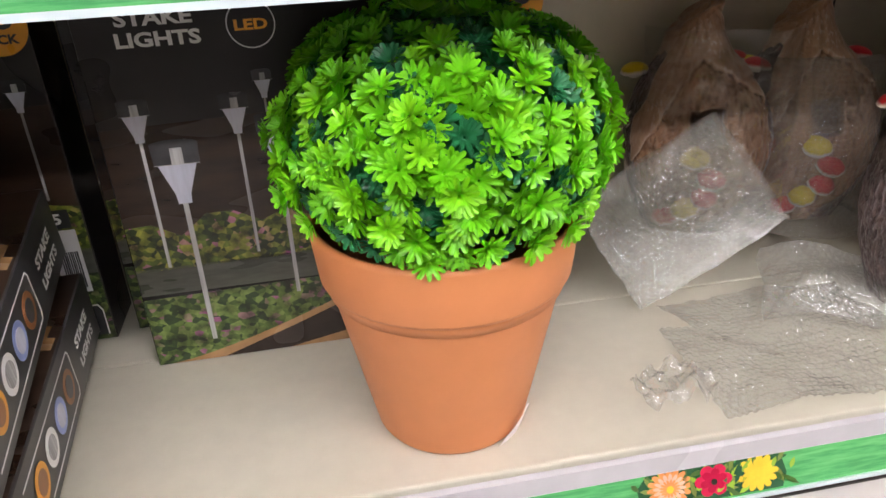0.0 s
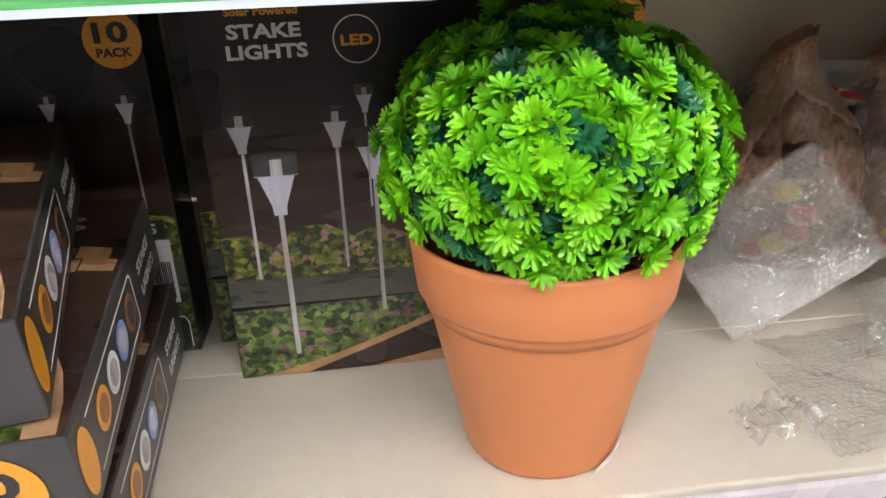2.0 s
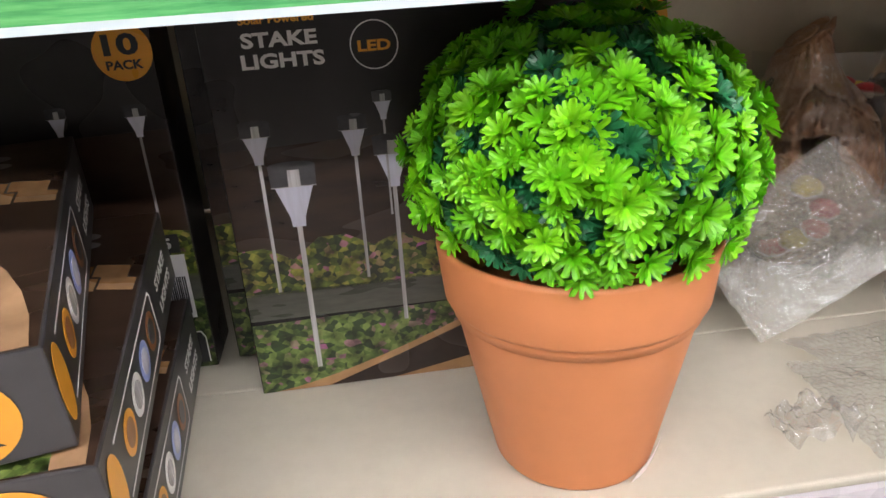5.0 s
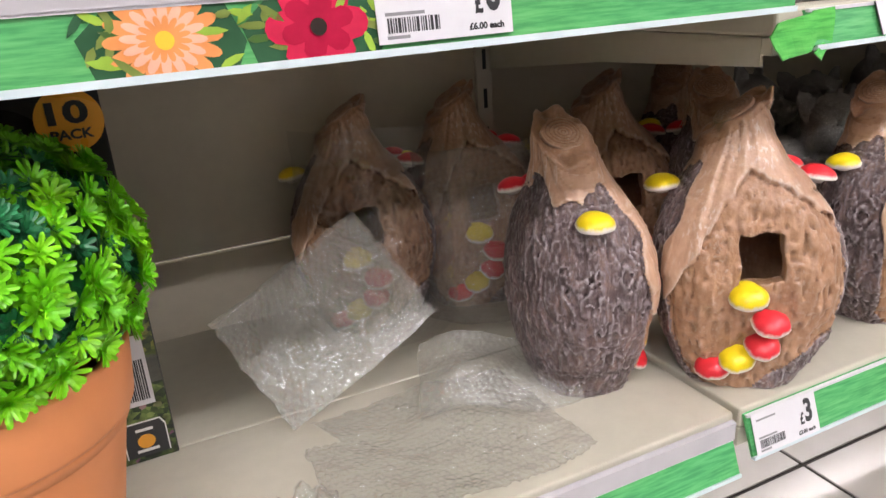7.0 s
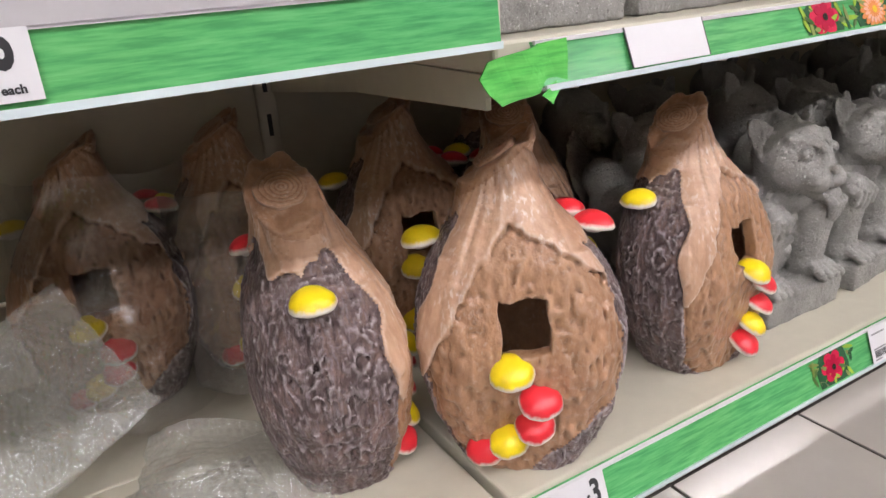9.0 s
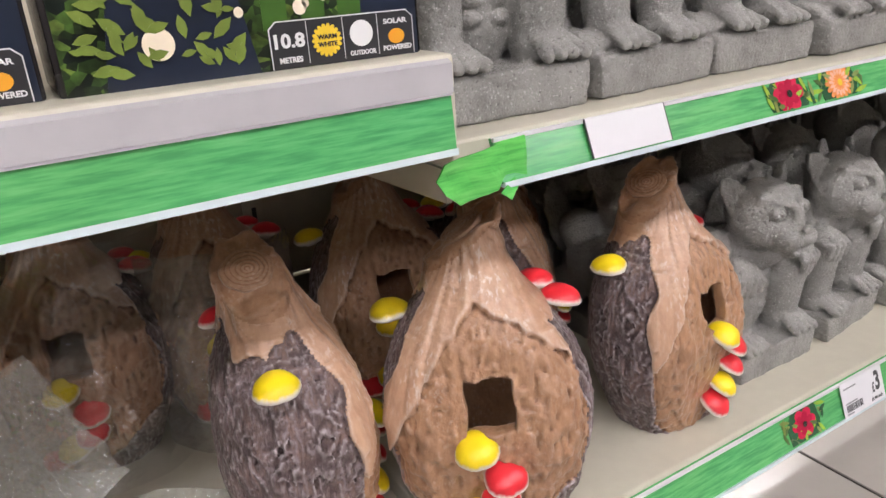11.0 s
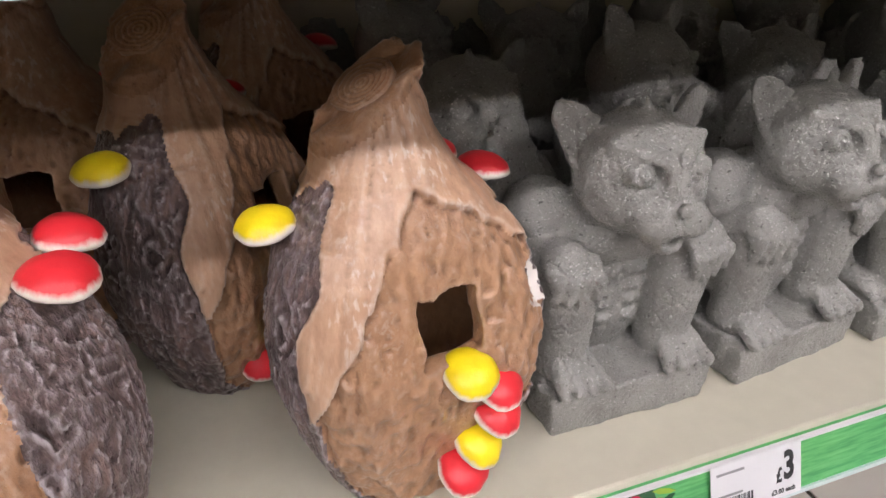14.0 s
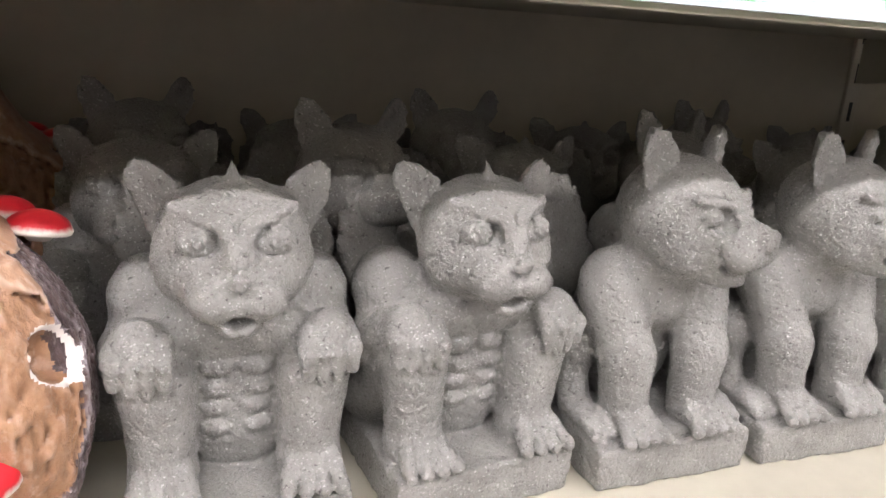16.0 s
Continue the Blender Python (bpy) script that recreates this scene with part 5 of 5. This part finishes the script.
def cat_field(P):
    """Crouching cat-faced gargoyle with its paws on its knees."""
    body = [ball((0, 0.016, 0.088), (0.046, 0.038, 0.062)), ball((0, 0.002, 0.060), (0.034, 0.027, 0.040)), ball((0, 0.002, 0.092), (0.040, 0.027, 0.045)), ball((0, 0.004, 0.122), (0.040, 0.032, 0.026))]
    body += paired(lambda s: ball((0.019 * s, -0.020, 0.124), (0.023, 0.014, 0.017)))
    body += paired(lambda s: ball((0.046 * s, 0.012, 0.134), (0.024, 0.027, 0.025)))
    body += paired(lambda s: limb((0.050 * s, 0.010, 0.128), (0.060 * s, -0.004, 0.100), 0.016, 0.014))
    body += paired(lambda s: limb((0.060 * s, -0.004, 0.104), (0.051 * s, -0.036, 0.122), 0.0165, 0.0160))
    body += paired(lambda s: limb((0.048 * s, 0.030, 0.055), (0.044 * s, -0.028, 0.098), 0.026, 0.0195))
    body += paired(lambda s: limb((0.044 * s, -0.030, 0.096), (0.041 * s, -0.026, 0.040), 0.0200, 0.0180))
    body += paired(lambda s: ball((0.042 * s, -0.034, 0.041), (0.0180, 0.018, 0.011)))
    d = union(body, 0.007)(P)
    small = []
    for r in range(4):
        for s in (1, -1):
            small.append(ball((0.0105 * s, -0.0232 + 0.0010 * r, 0.102 - 0.0130 * r), (0.0098, 0.0078, 0.0068)))
    for s in (1, -1):
        for i in range(4):
            fx = (0.0375 + 0.0086 * i) * s
            drop = (0.004, 0.0, 0.001, 0.005)[i]
            small.append(limb((fx, -0.043 + 0.0012 * i, 0.126 - 0.0015 * i), (fx, -0.0545 + 0.002 * i, 0.118), 0.0056, 0.0054))
            small.append(limb((fx, -0.0545 + 0.002 * i, 0.118), (fx, -0.0530 + 0.002 * i, 0.101 + drop), 0.0052, 0.0040))
            small.append(limb(((0.031 + 0.0072 * i) * s, -0.040, 0.047), ((0.025 + 0.0105 * i) * s, -0.0620, 0.0375), 0.0056, 0.0047))
    d = soft_min(d, union(small, 0.0006)(P), 0.0014)
    body_P, P = P, P - np.array((0, -0.019, -0.001), np.float32)
    head = [ball((0, -0.004, 0.178), (0.0415, 0.038, 0.0350)), ball((0, -0.014, 0.165), (0.0415, 0.030, 0.026))]
    head += paired(lambda s: ball((0.0120 * s, -0.0450, 0.1580), (0.0136, 0.0128, 0.0112)))
    head += [ball((0, -0.040, 0.178), (0.0085, 0.011, 0.014)), ball((0, -0.039, 0.1425), (0.012, 0.013, 0.0080))]
    h = union(head, 0.007)(P)
    brow = paired(lambda s: limb((0.0060 * s, -0.0400, 0.1935), (0.031 * s, -0.0205, 0.2010), 0.0035, 0.0024))
    h = soft_min(h, union(brow, 0.002)(P), 0.0075)
    sock = union(paired(lambda s: turned_ball((0.0195 * s, EYE_Y - 0.004, 0.1865), (0.0130, 0.0105, 0.0085), (0, -12 * s, 0))), 0.001)(P)
    h = np.maximum(h, -sock)
    eyes = paired(lambda s: turned_ball((0.0195 * s, EYE_Y + 0.0030, 0.1855), (0.0104, 0.0084, 0.0076), (0, -10 * s, 0)))
    h = np.minimum(h, union(eyes, 0.0008)(P))
    for s in (1, -1):
        q = np.sqrt((P[..., 0] - 0.0193 * s) ** 2 + (P[..., 2] - 0.1863) ** 2)
        h = h + np.where((np.abs(q - 0.0044) < 0.0010) & (P[..., 1] < EYE_Y + 0.004), 0.0016, 0) + np.where((q < 0.0015) & (P[..., 1] < EYE_Y + 0.004), 0.0018, 0)
    h = soft_min(h, ball((0, -0.0560, 0.1700), (0.0062, 0.0044, 0.0042))(P), 0.0015)
    cuts = paired(lambda s: ball((0.0030 * s, -0.0605, 0.1692), (0.0018, 0.003, 0.0016))) + [ball((0, -0.0540, 0.1468), (0.0085, 0.013, 0.0042)), limb((0, -0.0595, 0.149), (0, -0.0595, 0.167), 0.0014)]
    for g in cuts:
        h = np.maximum(h, -g(P))
    h = np.maximum(h, -limb((0, -0.0440, 0.192), (0, -0.028, 0.210), 0.0014)(P))
    e = union(paired(lambda s: ear((0.031 * s, 0.004, 0.188), (0.050 * s, 0.012, 0.2180), 0.0145, 0.0050, (0.42 * s, -1, 0.1))), 0.001)(P)
    h = soft_min(h, e, 0.003)
    h = soft_min(h, limb((0, -0.008, 0.206), (0, -0.004, 0.222), 0.0065, 0.0008)(P), 0.003)
    P = body_P
    d = soft_min(d, h, 0.004)
    d = soft_min(d, ball((0, -0.012, 0.148), (0.034, 0.026, 0.022))(P), 0.006)
    wing = union(paired(lambda s: turned_ball((0.040 * s, 0.058, 0.135), (0.026, 0.007, 0.050), (-8, 16 * s, -18 * s))), 0.001)(P)
    d = soft_min(d, wing, 0.004)
    return np.maximum(np.minimum(soft_min(d, gargoyle_base(P), 0.002), 1), -P[..., 2]) - 0.0007 * lattice_noise(P, (210, 210, 210), 15)


def dog_field(P):
    """Sitting dog-faced gargoyle, forelegs straight, its head turned aside."""
    body = [ball((0, 0.024, 0.085), (0.042, 0.036, 0.060)), ball((0, -0.002, 0.125), (0.038, 0.032, 0.032))]
    body += paired(lambda s: ball((0.034 * s, -0.004, 0.130), (0.022, 0.024, 0.027)))
    body += paired(lambda s: limb((0.036 * s, -0.010, 0.125), (0.031 * s, -0.030, 0.085), 0.0235, 0.0185))
    body += paired(lambda s: limb((0.031 * s, -0.030, 0.085), (0.029 * s, -0.031, 0.042), 0.0195, 0.0165))
    body += paired(lambda s: ball((0.028 * s, -0.043, 0.040), (0.0155, 0.018, 0.010)))
    body += paired(lambda s: ball((0.050 * s, 0.018, 0.082), (0.021, 0.030, 0.024)))
    body += paired(lambda s: limb((0.053 * s, 0.010, 0.070), (0.053 * s, -0.004, 0.042), 0.014, 0.012))
    body += paired(lambda s: ball((0.054 * s, -0.020, 0.039), (0.011, 0.022, 0.010)))
    d = union(body, 0.006)(P)
    small = []
    for s in (1, -1):
        for i in range(4):
            small.append(limb(((0.019 + 0.006 * i) * s, -0.043, 0.046), ((0.013 + 0.0100 * i) * s, -0.0630, 0.0375), 0.0055, 0.0046))
        for i in range(3):
            small.append(limb(((0.048 + 0.006 * i) * s, -0.032, 0.041), ((0.047 + 0.006 * i) * s, -0.046, 0.036), 0.0046, 0.004))
    d = soft_min(d, union(small, 0.001)(P), 0.003)
    R = np.array(Euler((radians(6), 0, radians(20))).to_matrix(), np.float32)
    Q = (P - np.array((0.002, -0.026, 0.187), np.float32)) @ R
    head = [ball((0, 0.004, 0.000), (0.0425, 0.042, 0.0385)), ball((0, -0.036, -0.007), (0.0250, 0.025, 0.0185)), ball((0, -0.016, -0.022), (0.033, 0.028, 0.018))]
    head += paired(lambda s: ball((0.0110 * s, -0.0500, -0.009), (0.0140, 0.0115, 0.0130)))
    h = union(head, 0.008)(Q)
    h = soft_min(h, union(paired(lambda s: limb((0.006 * s, -0.0365, 0.0170), (0.030 * s, -0.0245, 0.0190), 0.0038, 0.0030)), 0.002)(Q), 0.004)
    h = np.maximum(h, -union(paired(lambda s: ball((0.0190 * s, DOG_Y - 0.004, 0.0085), (0.0122, 0.0105, 0.0078))), 0.001)(Q))
    h = np.minimum(h, union(paired(lambda s: ball((0.0190 * s, DOG_Y + 0.0042, 0.0083), (0.0092, 0.0078, 0.0060))), 0.001)(Q))
    h = soft_min(h, ball((0, -0.0600, 0.001), (0.0115, 0.0062, 0.0080))(Q), 0.002)
    h = np.maximum(h, -limb((-0.024, -0.046, -0.0205), (0.024, -0.046, -0.0205), 0.0030)(Q))
    for i in range(3):
        h = np.maximum(h, -union(paired(lambda s: limb((0.010 * s, -0.0605, -0.004 - 0.0045 * i), (0.026 * s, -0.043, -0.008 - 0.0035 * i), 0.0012)), 0.001)(Q))
    h = soft_min(h, ball((0, -0.035, -0.030), (0.018, 0.017, 0.009))(Q), 0.003)
    ears = union(paired(lambda s: ear((0.027 * s, 0.008, 0.022), (0.040 * s, 0.012, 0.0560), 0.0140, 0.0055, (0.35 * s, -1, 0.1))), 0.001)(Q)
    h = soft_min(h, ears, 0.003)
    d = soft_min(d, h, 0.004)
    d = soft_min(d, ball((0, -0.012, 0.152), (0.034, 0.028, 0.024))(P), 0.006)
    wing = union(paired(lambda s: turned_ball((0.046 * s, 0.056, 0.150), (0.034, 0.006, 0.052), (-8, 20 * s, -24 * s))), 0.001)(P)
    d = soft_min(d, wing, 0.004)
    return np.maximum(np.minimum(soft_min(d, gargoyle_base(P), 0.002), 1), -P[..., 2]) - 0.0007 * lattice_noise(P, (210, 210, 210), 16)


def statue_mesh(field, step):
    me = net_mesh("gargoyle", field, (-0.098, -0.098, -0.004), (0.098, 0.084, 0.262), step)
    me.materials.append(M["stone"])
    return me


cat_fine, dog_fine = statue_mesh(cat_field, 0.0015), statue_mesh(dog_field, 0.0015)
cat_rough, dog_rough = statue_mesh(cat_field, 0.0032), statue_mesh(dog_field, 0.0032)


def gargoyle(mesh, x, y, z, turn, label, group):
    ob = new("gargoyle_statue", mesh)
    ob.matrix_basis = pose(x, y, z, 0, 0, turn)
    return tagged(ob, label, "statue", group)


CAT = "speckled grey cast-stone cat-faced gargoyle crouching on a square plinth"
DOG = "speckled grey cast-stone dog-faced gargoyle sitting on a square plinth"
low = "gargoyles on the lower shelf"
for i, (kind, x, y, turn) in enumerate(((0, 1.256, 0.502, 0), (0, 1.402, 0.508, 7), (1, 1.548, 0.508, 2), (1, 1.688, 0.508, 0), (0, 1.832, 0.506, -2), (1, 1.974, 0.508, 3), (1, 2.14, 0.508, 1), (0, 2.285, 0.507, -3))):
    gargoyle((cat_fine, dog_fine)[kind] if i < 5 else (cat_rough, dog_rough)[kind], x, y, SHELF, turn, (CAT, DOG)[kind], low)
rnd = random.Random(11)
for row, (y, xs) in enumerate(((0.640, 1.20), (0.772, 1.19))):
    for i in range(9):
        kind = (i + row) % 2
        gargoyle((cat_rough, dog_rough)[kind], xs + 0.145 * i + rnd.uniform(-0.006, 0.006), y, SHELF, rnd.uniform(-14, 10), (CAT, DOG)[kind], low)
up = "gargoyles on the upper shelf"
for i in range(7):
    kind = 0 if i == 0 else 1
    gargoyle((cat_fine, dog_fine)[kind] if i < 3 else (cat_rough, dog_rough)[kind], 0.890 + 0.134 * i, 0.478 + 0.003 * (i % 3), UPR, (-2, 3, 0, 4, -3, 2, 1)[i], (CAT, DOG)[kind], up)
for i in range(7):
    kind = i % 2
    gargoyle((cat_rough, dog_rough)[kind], 0.895 + 0.137 * i, 0.628, UPR, rnd.uniform(-8, 8), (CAT, DOG)[kind], up)

# ---- floor tiles ----
TILE = 0.388
tile_mesh = mesh_of(slab(-TILE / 2 + 0.0045, TILE / 2 - 0.0045, -TILE / 2 + 0.0045, TILE / 2 - 0.0045, -0.004, 0.0, 0.0012), "tile")
tile_mesh.materials.append(M["tile"])
for i in range(-3, 13):
    for j in range(-5, 6):
        part("tile", tile_mesh, None, floor, "", pose(1.46 + (i - 3.5) * TILE, 0.785 + (j - 0.5) * TILE, FLOOR))
